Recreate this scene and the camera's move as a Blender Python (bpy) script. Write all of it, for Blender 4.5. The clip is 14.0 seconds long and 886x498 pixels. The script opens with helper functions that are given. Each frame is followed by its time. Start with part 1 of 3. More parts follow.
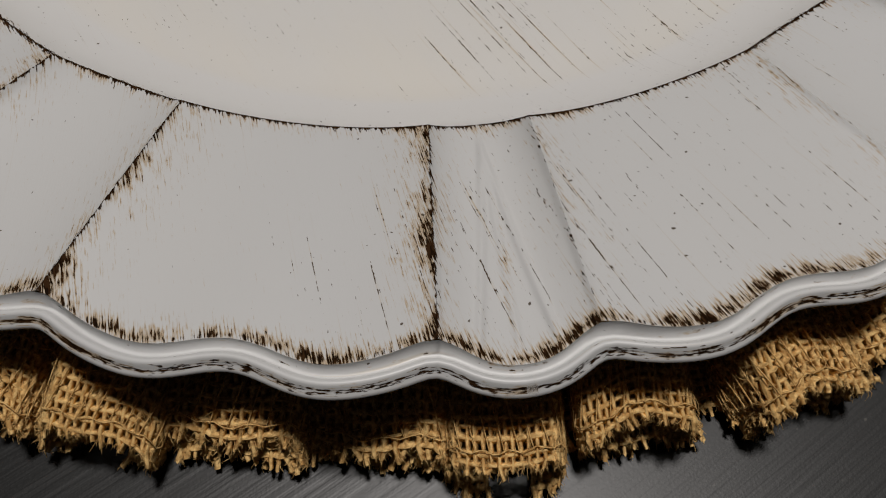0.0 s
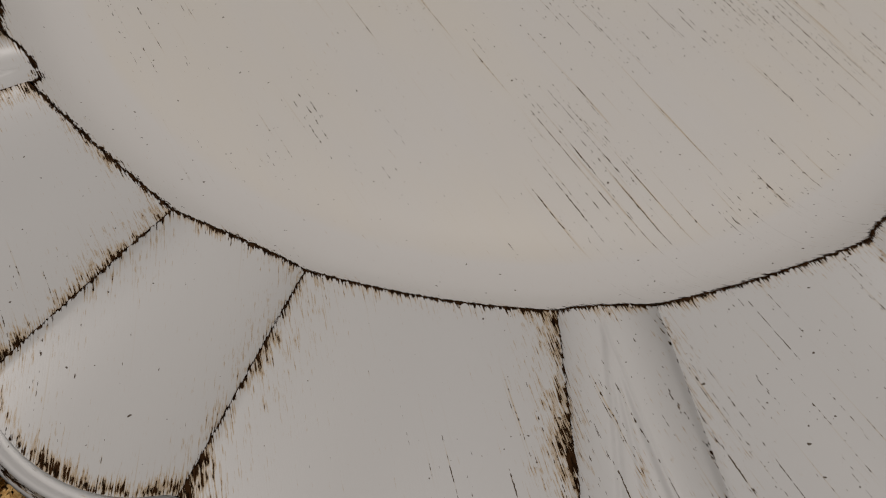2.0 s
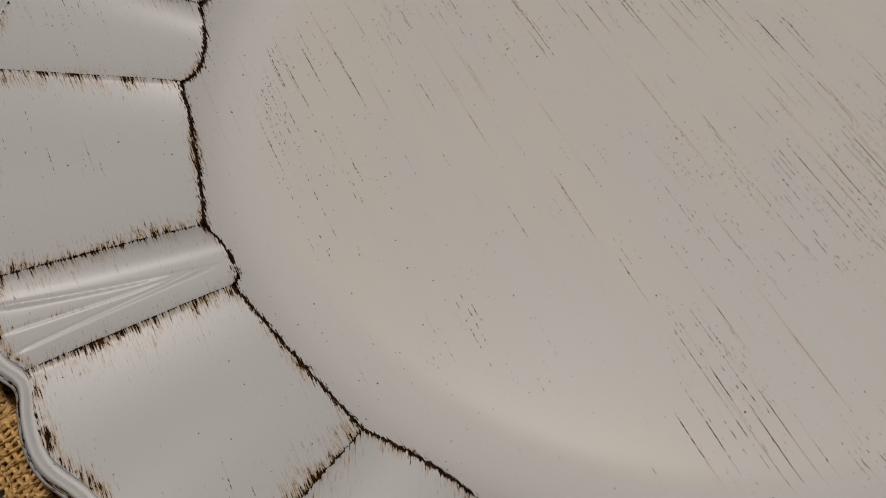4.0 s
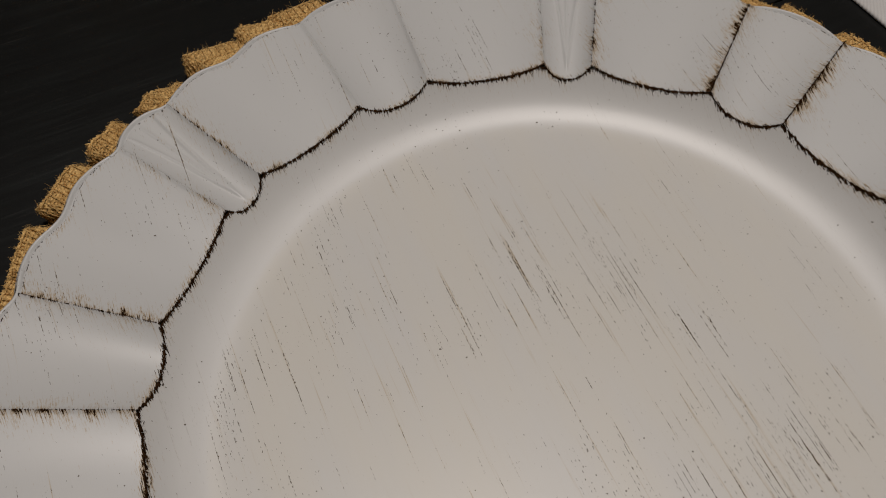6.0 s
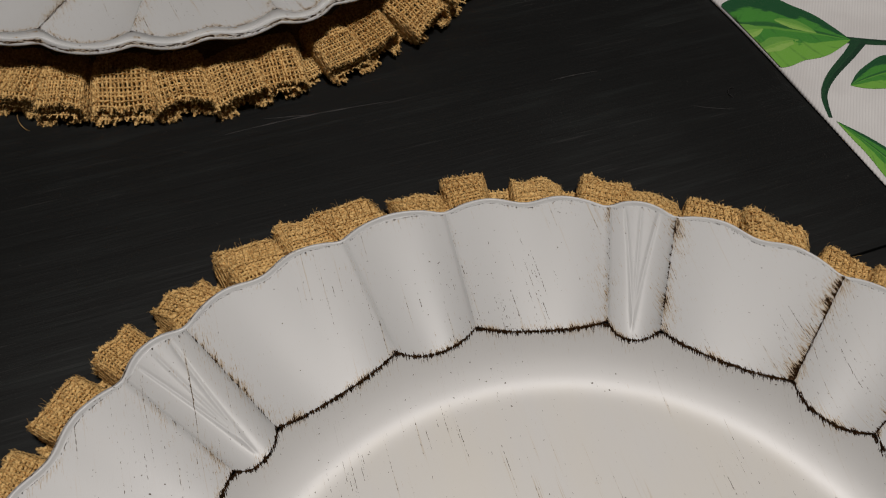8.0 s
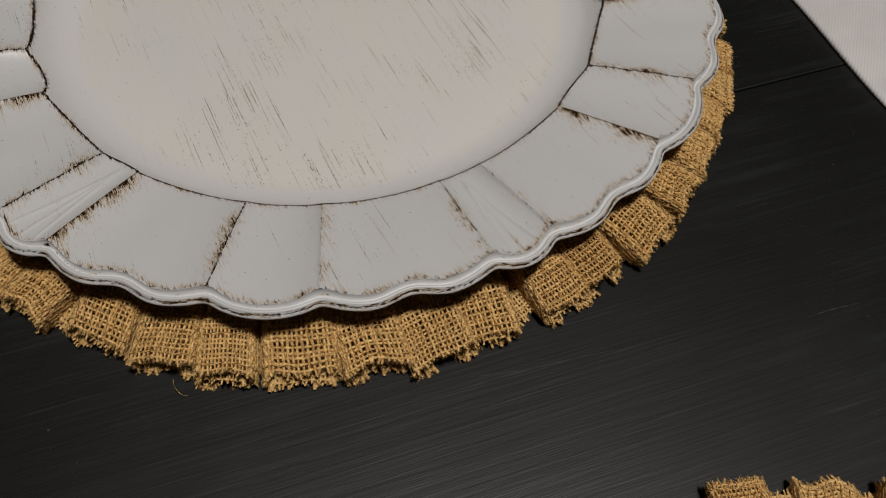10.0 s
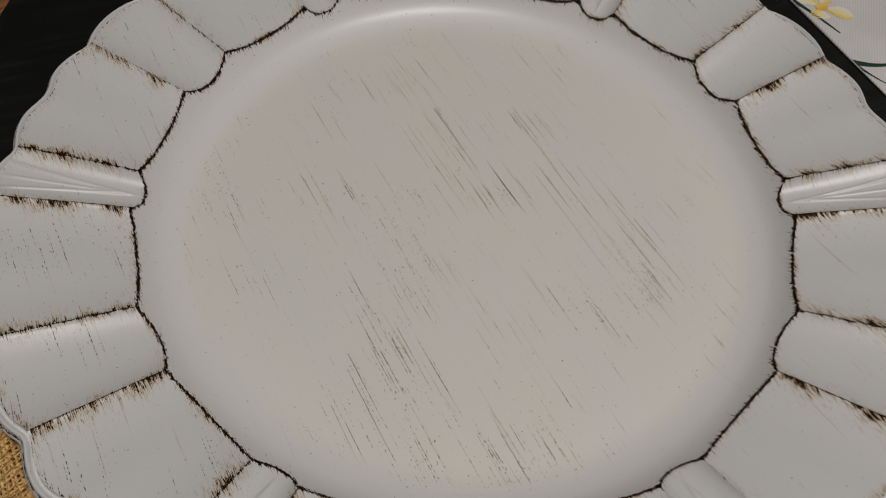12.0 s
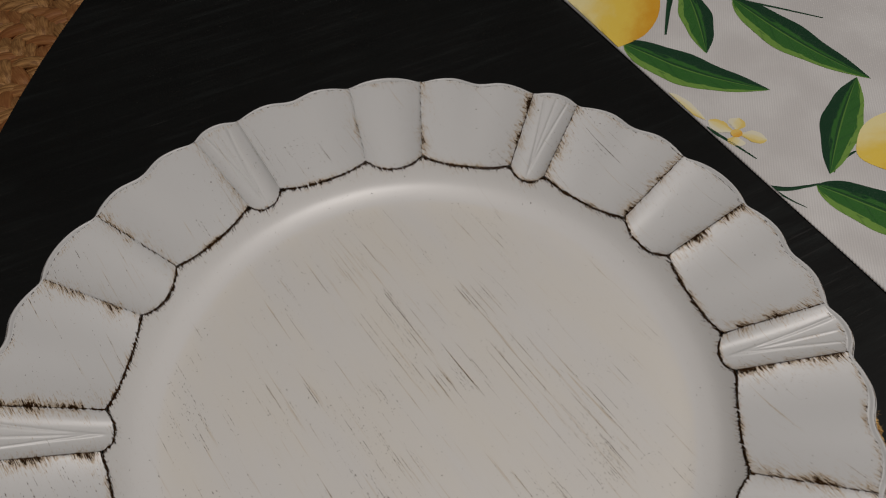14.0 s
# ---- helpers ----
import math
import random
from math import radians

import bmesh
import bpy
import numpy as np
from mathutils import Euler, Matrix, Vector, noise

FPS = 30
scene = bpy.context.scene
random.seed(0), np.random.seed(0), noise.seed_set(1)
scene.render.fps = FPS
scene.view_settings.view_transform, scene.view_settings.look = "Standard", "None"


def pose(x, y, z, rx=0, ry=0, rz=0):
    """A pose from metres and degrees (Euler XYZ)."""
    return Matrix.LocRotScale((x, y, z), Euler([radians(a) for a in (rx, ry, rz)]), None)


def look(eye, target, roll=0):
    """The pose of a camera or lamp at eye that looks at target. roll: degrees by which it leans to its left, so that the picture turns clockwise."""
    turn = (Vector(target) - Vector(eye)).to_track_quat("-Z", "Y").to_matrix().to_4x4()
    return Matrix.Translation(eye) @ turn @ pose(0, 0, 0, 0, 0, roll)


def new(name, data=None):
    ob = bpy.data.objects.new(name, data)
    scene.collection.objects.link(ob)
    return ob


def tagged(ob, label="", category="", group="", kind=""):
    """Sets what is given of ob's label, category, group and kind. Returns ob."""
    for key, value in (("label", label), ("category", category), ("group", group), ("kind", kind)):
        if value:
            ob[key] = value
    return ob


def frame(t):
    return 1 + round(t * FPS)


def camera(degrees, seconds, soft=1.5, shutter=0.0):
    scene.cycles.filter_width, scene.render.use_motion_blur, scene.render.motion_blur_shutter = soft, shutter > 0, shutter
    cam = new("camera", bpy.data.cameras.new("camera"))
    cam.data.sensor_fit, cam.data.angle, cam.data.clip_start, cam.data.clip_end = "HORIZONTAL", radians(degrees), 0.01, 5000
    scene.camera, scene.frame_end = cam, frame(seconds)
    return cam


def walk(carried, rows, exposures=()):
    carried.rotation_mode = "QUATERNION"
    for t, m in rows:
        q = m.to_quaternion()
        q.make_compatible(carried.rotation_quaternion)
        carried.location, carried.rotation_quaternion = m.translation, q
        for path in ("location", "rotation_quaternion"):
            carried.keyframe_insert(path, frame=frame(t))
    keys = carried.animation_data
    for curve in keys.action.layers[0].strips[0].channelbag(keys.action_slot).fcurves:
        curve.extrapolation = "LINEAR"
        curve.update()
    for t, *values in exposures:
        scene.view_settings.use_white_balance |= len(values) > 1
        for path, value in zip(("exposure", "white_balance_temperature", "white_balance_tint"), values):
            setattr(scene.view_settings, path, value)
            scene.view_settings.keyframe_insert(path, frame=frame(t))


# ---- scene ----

# ---------------------------------------------------------------- camera
ROWS = [
    (0.0, pose(-0.0137, -0.1919, 0.1218, 29.63, 0.40, -6.45)),
    (0.5, pose(-0.0138, -0.1851, 0.1261, 29.60, -0.20, -6.01)),
    (1.0, pose(-0.0164, -0.1767, 0.1287, 29.56, -0.80, -5.81)),
    (1.5, pose(-0.0235, -0.1700, 0.1314, 29.46, -1.39, -5.49)),
    (2.0, pose(-0.0336, -0.1651, 0.1345, 29.69, -2.13, -4.65)),
    (2.5, pose(-0.0445, -0.1611, 0.1394, 29.89, -2.81, -3.50)),
    (3.0, pose(-0.0556, -0.1559, 0.1470, 30.25, -3.32, -2.14)),
    (3.2, pose(-0.0600, -0.1537, 0.1489, 30.34, -3.46, -1.55)),
    (5.3, pose(-0.0465, -0.1011, 0.2052, 30.06, -0.38, 2.95)),
    (5.5, pose(-0.0413, -0.0965, 0.2109, 30.46, -0.17, 3.03)),
    (6.0, pose(-0.0294, -0.0804, 0.2225, 31.04, 0.28, 3.24)),
    (6.5, pose(-0.0252, -0.0628, 0.2242, 31.97, -0.34, 3.21)),
    (7.0, pose(-0.0221, -0.0441, 0.2244, 32.95, -0.74, 3.87)),
    (7.5, pose(-0.0277, -0.0281, 0.2275, 33.47, -1.52, 5.90)),
    (8.0, pose(-0.0425, -0.0131, 0.2323, 34.27, -1.87, 9.78)),
    (8.5, pose(-0.0564, 0.0029, 0.2418, 34.96, -0.86, 12.96)),
    (8.7, pose(-0.0631, 0.0131, 0.2449, 35.33, -0.24, 13.65)),
    (10.8, pose(-0.1742, 0.1162, 0.2286, 32.70, -1.71, 9.27)),
    (11.0, pose(-0.1830, 0.1236, 0.2305, 32.58, -1.80, 9.23)),
    (11.5, pose(-0.2018, 0.1432, 0.2363, 32.91, -2.07, 9.25)),
    (12.0, pose(-0.2179, 0.1670, 0.2439, 33.88, -2.32, 8.64)),
    (12.5, pose(-0.2334, 0.1889, 0.2510, 34.67, -1.88, 7.10)),
    (13.0, pose(-0.2375, 0.2049, 0.2599, 35.70, -1.13, 5.05)),
    (13.5, pose(-0.2321, 0.2106, 0.2728, 36.38, -0.65, 3.50)),
    (14.0, pose(-0.2196, 0.2077, 0.2881, 36.29, -0.48, 1.48)),
]
cam = camera(56.92, 14.0, soft=1.12)
walk(cam, ROWS, [(0.0, 0.0, 6440, 10), (0.5, -0.18, 6490, 10), (1.0, -0.25, 6540, 10.5), (2.0, -0.32, 6650, 11.5), (3.0, -0.30, 6700, 11.5), (5.5, -0.42, 6710, 11.5), (6.5, -0.41, 6700, 11.5),
                 (7.0, -0.45, 6640, 11.5), (7.5, -0.35, 6580, 11), (8.5, 0.07, 6500, 10), (11.0, -0.05, 6500, 10), (12.5, -0.17, 6520, 10.5), (14.0, -0.19, 6530, 11)])

# ---------------------------------------------------------------- light
world = bpy.data.worlds.new("room_air")
scene.world = world
world.use_nodes = True
world.node_tree.nodes["Background"].inputs[0].default_value = (0.75, 0.85, 1.0, 1)
world.node_tree.nodes["Background"].inputs[1].default_value = 0.12

LAMP_AT = (0.10, 0.02, 1.62)
lamp_data = bpy.data.lights.new("ceiling_bulb", "AREA")
lamp_data.shape, lamp_data.size = "DISK", 0.20
lamp_data.energy = 17.5
lamp_data.color = (1.0, 0.945, 0.90)
bulb = new("ceiling_bulb", lamp_data)
bulb.matrix_world = look((LAMP_AT[0], LAMP_AT[1], LAMP_AT[2] - 0.075), (0.0, 0.12, 0.0))

# ---------------------------------------------------------------- materials


class Nodes:
    """A short way to write node materials."""

    def __init__(self, name):
        self.mat = bpy.data.materials.new(name)
        self.mat.use_nodes = True
        self.tree = self.mat.node_tree
        self.bsdf = self.tree.nodes["Principled BSDF"]

    def node(self, kind, **values):
        n = self.tree.nodes.new(kind)
        for k, v in values.items():
            setattr(n, k, v)
        return n

    def link(self, a, b):
        self.tree.links.new(a, b)

    def set(self, socket, value):
        if isinstance(value, (int, float, tuple)):
            socket.default_value = value
        else:
            self.link(value, socket)

    def math(self, op, a, b=0.0, clamp=False):
        n = self.node("ShaderNodeMath", operation=op, use_clamp=clamp)
        self.set(n.inputs[0], a)
        self.set(n.inputs[1], b)
        return n.outputs[0]

    def step(self, value, lo, hi, to=1.0):
        n = self.node("ShaderNodeMapRange", interpolation_type="SMOOTHSTEP")
        self.set(n.inputs["Value"], value)
        n.inputs["From Min"].default_value, n.inputs["From Max"].default_value = lo, hi
        n.inputs["To Max"].default_value = to
        return n.outputs[0]

    def mix(self, fac, a, b):
        n = self.node("ShaderNodeMix", data_type="RGBA")
        self.set(n.inputs["Factor"], fac)
        self.set(n.inputs["A"], a if not isinstance(a, tuple) else (*a, 1))
        self.set(n.inputs["B"], b if not isinstance(b, tuple) else (*b, 1))
        return n.outputs["Result"]

    def uv(self, name):
        return self.node("ShaderNodeUVMap", uv_map=name).outputs[0]

    def where(self):
        return self.node("ShaderNodeNewGeometry").outputs["Position"]

    def local(self):
        return self.node("ShaderNodeTexCoord").outputs["Object"]

    def scaled(self, vec, scale, shift=(0, 0, 0), turn=0.0):
        if turn:
            r = self.node("ShaderNodeMapping")
            self.link(vec, r.inputs["Vector"])
            r.inputs["Rotation"].default_value = (0, 0, turn)
            vec = r.outputs[0]
        n = self.node("ShaderNodeMapping")
        self.link(vec, n.inputs["Vector"])
        n.inputs["Scale"].default_value = scale
        n.inputs["Location"].default_value = shift
        return n.outputs[0]

    def noise(self, vec, scale=1.0, detail=2.0, rough=0.5):
        n = self.node("ShaderNodeTexNoise")
        self.link(vec, n.inputs["Vector"])
        n.inputs["Scale"].default_value, n.inputs["Detail"].default_value = scale, detail
        n.inputs["Roughness"].default_value = rough
        return n.outputs[0]

    def split(self, vec):
        n = self.node("ShaderNodeSeparateXYZ")
        self.link(vec, n.inputs[0])
        return n.outputs

    def bump(self, height, strength, distance):
        n = self.node("ShaderNodeBump")
        self.set(n.inputs["Height"], height)
        n.inputs["Strength"].default_value, n.inputs["Distance"].default_value = strength, distance
        self.link(n.outputs[0], self.bsdf.inputs["Normal"])

    def done(self, colour, rough, spec=0.5):
        self.set(self.bsdf.inputs["Base Color"], colour if not isinstance(colour, tuple) else (*colour, 1))
        self.set(self.bsdf.inputs["Roughness"], rough)
        self.bsdf.inputs["Specular IOR Level"].default_value = spec
        return self.mat


def antique_paint(name, glaze, paint, spare, wall, satin):
    """Off-white satin paint, dry-brushed with a dark brown glaze that stays in the seams."""
    m = Nodes(name)
    stroke, seam = m.uv("stroke"), m.split(m.uv("seam"))
    worn_by = m.split(m.uv("wear"))[0]
    hair = m.noise(m.scaled(stroke, (210, 3900, 1)), 1, 4, 0.72)
    fine = m.noise(m.scaled(stroke, (420, 4200, 1), (7, 3, 0)), 1, 1, 0.5)
    band = m.noise(m.scaled(stroke, (22, 620, 1), (3, 9, 0)), 1, 3, 0.6)
    cloud = m.noise(m.where(), 26, 2, 0.5)
    grit = m.noise(m.where(), 900, 2, 0.6)
    drift = m.noise(m.scaled(stroke, (75, 120, 1), (9, 2, 0)), 1, 1, 0.5)
    low = m.step(m.split(m.local())[2], -0.0124, -0.0132)
    clump = m.noise(m.scaled(stroke, (280, 900, 1), (1, 5, 0)), 1, 2, 0.6)
    line = m.noise(m.scaled(stroke, (24, 2500, 1), (4, 6, 0)), 1, 2, 0.6)
    dash = m.noise(m.scaled(stroke, (900, 2600, 1), (2, 8, 0)), 1, 1, 0.5)
    # brown tufts drawn out of the seams by the brush
    pull = m.math("MULTIPLY", seam[0], m.math("ADD", -0.66, m.math("ADD", m.math("MULTIPLY", clump, 1.05), m.math("MULTIPLY", drift, 1.15))))
    reach = m.math("ADD", m.math("ADD", hair, pull), m.math("MULTIPLY", m.math("ADD", fine, dash), 0.27))
    tuft = m.step(reach, 1.105, 1.145)
    halo = m.step(reach, 0.93, 1.10, 0.75)
    rag = m.math("ADD", m.math("MULTIPLY", m.math("SUBTRACT", hair, 0.5), 1.5), m.math("MULTIPLY", m.math("SUBTRACT", dash, 0.5), 1.1))
    rag = m.math("ADD", rag, m.math("MULTIPLY", m.math("SUBTRACT", clump, 0.5), 1.0))
    core = m.math("ADD", seam[1], rag)
    core = m.step(core, 0.50, 0.66)
    # thin loose scratches of glaze where the brush ran dry
    patch = m.step(m.math("ADD", cloud, m.math("MULTIPLY", band, 0.9)), 0.85, 1.15)
    dry = m.math("ADD", line, m.math("MULTIPLY", dash, 0.50))
    dry = m.math("ADD", dry, m.math("MULTIPLY", patch, 0.12))
    dry = m.math("ADD", dry, m.math("MULTIPLY", worn_by, 0.07))
    dry = m.math("MULTIPLY", m.step(dry, 1.018 + spare, 1.036 + spare, 0.97), m.math("MAXIMUM", low, wall))
    # small dark specks
    speck = m.noise(m.scaled(m.where(), (1, 1, 1), (0.3, 0.7, 0.1)), 1050, 1, 0.4)
    speck = m.step(m.math("ADD", speck, m.math("MULTIPLY", cloud, 0.10)), 0.822 + spare * 0.35, 0.845 + spare * 0.35, 0.9)
    dry = m.math("MAXIMUM", dry, speck)
    tan = m.math("ADD", m.math("MULTIPLY", band, 0.75), m.math("MULTIPLY", line, 0.60))
    tan = m.math("ADD", tan, m.math("MULTIPLY", worn_by, 0.12))
    wash = m.noise(m.scaled(stroke, (12, 42, 1), (6, 1, 0)), 1, 3, 0.55)
    tan = m.math("MULTIPLY", m.step(m.math("ADD", tan, m.math("MULTIPLY", patch, 0.07)), 0.83 + spare * 0.6, 1.00 + spare * 0.6, 0.65), m.math("MAXIMUM", low, wall))
    film = m.math("MULTIPLY", m.step(m.math("ADD", cloud, m.math("MULTIPLY", band, 0.6)), 0.0, 1.25, glaze), m.math("ADD", 0.12, low))
    col = m.mix(film, paint, (0.55, 0.475, 0.34))
    col = m.mix(m.math("MULTIPLY", m.step(wash, 0.25, 0.72, 0.36), m.math("MAXIMUM", low, 0.12)), col, (0.715, 0.668, 0.565))
    col = m.mix(tan, col, (0.44, 0.315, 0.15))
    col = m.mix(halo, col, (0.40, 0.265, 0.11))
    col = m.mix(dry, col, (0.060, 0.037, 0.017))
    dark = m.math("MAXIMUM", tuft, core)
    umber = m.mix(m.step(m.math("ADD", m.math("MULTIPLY", fine, 0.5), m.math("MULTIPLY", grit, 0.5)), 0.42, 0.60), (0.012, 0.0065, 0.0035), (0.044, 0.021, 0.009))
    col = m.mix(dark, col, umber)
    worn = m.math("MAXIMUM", dark, dry)
    rough = m.math("ADD", m.math("MULTIPLY", worn, 0.30), m.math("ADD", satin, m.math("MULTIPLY", hair, 0.10)))
    m.bump(m.math("SUBTRACT", m.math("MULTIPLY", hair, 0.6), m.math("MULTIPLY", dark, 0.5)), 0.25, 0.0001)
    m.done(col, rough, 0.5)
    m.link(m.math("MULTIPLY", m.math("SUBTRACT", 1.0, worn), 0.5), m.bsdf.inputs["Specular IOR Level"])
    return m.mat


PAINT = antique_paint("antique_white_paint", 0.13, (0.578, 0.583, 0.583), 0.040, 1.0, 0.345)
PAINT_FLOOR = antique_paint("antique_white_paint_brushed", 0.10, (0.668, 0.666, 0.658), 0.012, 0.12, 0.335)


def burlap_material(name, dim=1.0):
    m = Nodes(name)
    p = m.where()
    fleck = m.noise(p, 1000, 3, 0.65)
    big = m.noise(p, 60, 2, 0.5)
    rnd = m.node("ShaderNodeObjectInfo").outputs["Random"]
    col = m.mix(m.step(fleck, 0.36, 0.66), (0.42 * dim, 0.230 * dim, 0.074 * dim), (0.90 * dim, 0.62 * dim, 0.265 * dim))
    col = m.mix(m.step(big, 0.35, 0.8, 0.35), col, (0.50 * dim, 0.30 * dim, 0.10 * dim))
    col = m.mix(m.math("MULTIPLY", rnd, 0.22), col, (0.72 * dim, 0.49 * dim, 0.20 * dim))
    m.bump(fleck, 0.7, 0.0004)
    return m.done(col, 0.85, 0.2)


BURLAP = burlap_material("burlap_yarn")
# the same burlap at 0.45: shade under the plate put into its colour
BURLAP_SHADED = burlap_material("burlap_yarn_shaded", 0.45)


def dark_wood():
    m = Nodes("black_stained_wood")
    p = m.where()
    along = m.scaled(p, (7, 160, 60), turn=-radians(29))
    grain = m.noise(along, 1, 4, 0.6)
    fine = m.noise(m.scaled(p, (30, 900, 60), turn=-radians(29)), 1, 2, 0.6)
    blot = m.noise(p, 9, 3, 0.55)
    speck = m.noise(p, 620, 1, 0.5)
    rnd = m.node("ShaderNodeObjectInfo").outputs["Random"]
    col = m.mix(m.step(grain, 0.35, 0.75), (0.0029, 0.0032, 0.0032), (0.0046, 0.0052, 0.0050))
    col = m.mix(m.math("MULTIPLY", rnd, 0.3), col, (0.006, 0.0063, 0.006))
    streak = m.noise(m.scaled(p, (16, 230, 60), (5, 1, 0), turn=-radians(29)), 1, 3, 0.6)
    col = m.mix(m.step(m.math("ADD", streak, m.math("MULTIPLY", blot, 0.5)), 0.72, 1.04, 0.5), col, (0.0165, 0.0196, 0.0190))
    dust = m.noise(p, 2100, 2, 0.6)
    col = m.mix(m.step(dust, 0.52, 0.75, 0.5), col, (0.018, 0.0190, 0.0185))
    scratch = m.step(m.math("ADD", fine, m.math("MULTIPLY", blot, 0.35)), 0.80, 0.93, 0.5)
    col = m.mix(scratch, col, (0.03, 0.029, 0.028))
    col = m.mix(m.step(speck, 0.77, 0.83, 0.45), col, (0.10, 0.095, 0.085))
    rough = m.math("ADD", 0.35, m.math("MULTIPLY", blot, 0.16))
    m.bump(m.math("ADD", m.math("MULTIPLY", grain, 0.7), m.math("ADD", m.math("MULTIPLY", fine, 0.5), m.math("MULTIPLY", dust, 0.14))), 0.22, 0.0005)
    return m.done(col, rough, 0.48)


WOOD = dark_wood()


def cotton():
    m = Nodes("white_cotton_twill")
    q = m.scaled(m.where(), (1, 1, 1), turn=radians(8))
    xyz = m.split(q)
    rib = m.math("SINE", m.math("MULTIPLY", xyz[0], 5200.0))
    rib2 = m.math("SINE", m.math("MULTIPLY", xyz[1], 4600.0))
    weave = m.math("ADD", m.math("MULTIPLY", rib, 0.85), m.math("MULTIPLY", rib2, 0.15))
    cloud = m.noise(m.where(), 30, 3, 0.5)
    col = m.mix(m.step(cloud, 0.35, 0.7), (0.59, 0.575, 0.565), (0.67, 0.66, 0.65))
    col = m.mix(m.step(weave, -0.2, 0.8, 0.26), col, (0.44, 0.43, 0.42))
    m.bump(m.math("ADD", m.math("MULTIPLY", weave, 0.3), m.math("MULTIPLY", m.noise(m.where(), 45, 2, 0.5), 3.0)), 0.5, 0.0003)
    return m.done(col, 0.85, 0.2)


COTTON = cotton()


def print_ink(name, a, b, c, lo=-0.25, hi=0.1, blur=0.0):
    """A two-tone printed leaf: light lower half, dark upper half, a dark midrib; uv 'leaf' runs 0..1 along and -1..1 across."""
    m = Nodes(name)
    uv = m.uv("leaf")
    xy = m.split(uv)
    wob = m.noise(m.scaled(uv, (3.0, 2.0, 1)), 1.3, 3, 0.6)
    across = m.math("ADD", xy[1], m.math("MULTIPLY", m.math("SUBTRACT", wob, 0.5), 0.85))
    col = m.mix(m.step(across, lo - 0.08 - blur, lo + blur), a, b)
    col = m.mix(m.step(across, hi - blur, hi + 0.12 + blur), col, c)
    rib = m.math("ABSOLUTE", m.math("SUBTRACT", xy[1], 0.12))
    if not blur:
        col = m.mix(m.step(rib, 0.09, 0.03, 0.75), col, c)
        vein = m.math("SINE", m.math("ADD", m.math("MULTIPLY", xy[0], 46.0), m.math("MULTIPLY", m.math("ABSOLUTE", xy[1]), -9.0)))
        col = m.mix(m.step(m.math("ADD", vein, m.math("MULTIPLY", wob, 0.8)), 1.22, 1.5, 0.28), col, c)
        col = m.mix(m.step(m.math("ABSOLUTE", m.math("SUBTRACT", xy[1], 0.02)), 0.05, 0.015, 0.5), col, a)
    fabric = m.noise(m.where(), 2600, 1, 0.5)
    col = m.mix(m.step(fabric, 0.45, 0.8, 0.06), col, (0.6, 0.62, 0.55))
    m.bump(fabric, 0.3, 0.0002)
    return m.done(col, 0.85, 0.2)


LEAF_DARK = print_ink("printed_deep_green", (0.16, 0.30, 0.055), (0.030, 0.125, 0.022), (0.006, 0.040, 0.016), -0.62, 0.30)
LEAF_LIGHT = print_ink("printed_fresh_green", (0.15, 0.36, 0.05), (0.050, 0.22, 0.030), (0.008, 0.07, 0.022), -0.30, 0.45)
LOBE_INK = print_ink("printed_pale_green", (0.24, 0.42, 0.09), (0.17, 0.36, 0.06), (0.12, 0.30, 0.05))
STEM_INK = print_ink("printed_stem_green", (0.012, 0.055, 0.022), (0.009, 0.05, 0.02), (0.005, 0.03, 0.014))
LEMON_INK = print_ink("printed_lemon_yellow", (0.68, 0.33, 0.02), (0.80, 0.58, 0.09), (0.82, 0.72, 0.36), -0.55, 0.25, 0.35)
PETAL_INK = print_ink("printed_petal_yellow", (0.74, 0.56, 0.16), (0.76, 0.66, 0.34), (0.74, 0.70, 0.54), -0.4, 0.2, 0.3)
CORE_INK = print_ink("printed_flower_orange", (0.72, 0.38, 0.05), (0.75, 0.46, 0.09), (0.75, 0.52, 0.14))
GREY_INK = print_ink("printed_grey_wash", (0.50, 0.50, 0.50), (0.52, 0.52, 0.52), (0.56, 0.56, 0.56))


def hyacinth():
    m = Nodes("dried_water_hyacinth")
    p = m.local()
    fibre = m.noise(m.scaled(p, (40, 500, 300)), 1, 3, 0.6)
    rnd = m.node("ShaderNodeObjectInfo").outputs["Random"]
    isl = m.node("ShaderNodeNewGeometry").outputs["Random Per Island"]
    tone = m.math("FRACT", m.math("ADD", rnd, isl))
    col = m.mix(m.step(fibre, 0.3, 0.75), (0.22, 0.10, 0.034), (0.62, 0.335, 0.125))
    col = m.mix(m.step(tone, 0.5, 1.0, 0.7), col, (0.30, 0.10, 0.03))
    m.bump(fibre, 0.6, 0.001)
    return m.done(col, 0.6, 0.35)


HYACINTH = hyacinth()


def plain(name, col, rough, spec=0.4, scale=40, amount=0.12):
    m = Nodes(name)
    n = m.noise(m.where(), scale, 4, 0.6)
    c = m.mix(m.step(n, 0.3, 0.7, amount * 4), col, tuple(v * 0.75 for v in col))
    m.bump(n, 0.15, 0.001)
    return m.done(c, rough, spec)


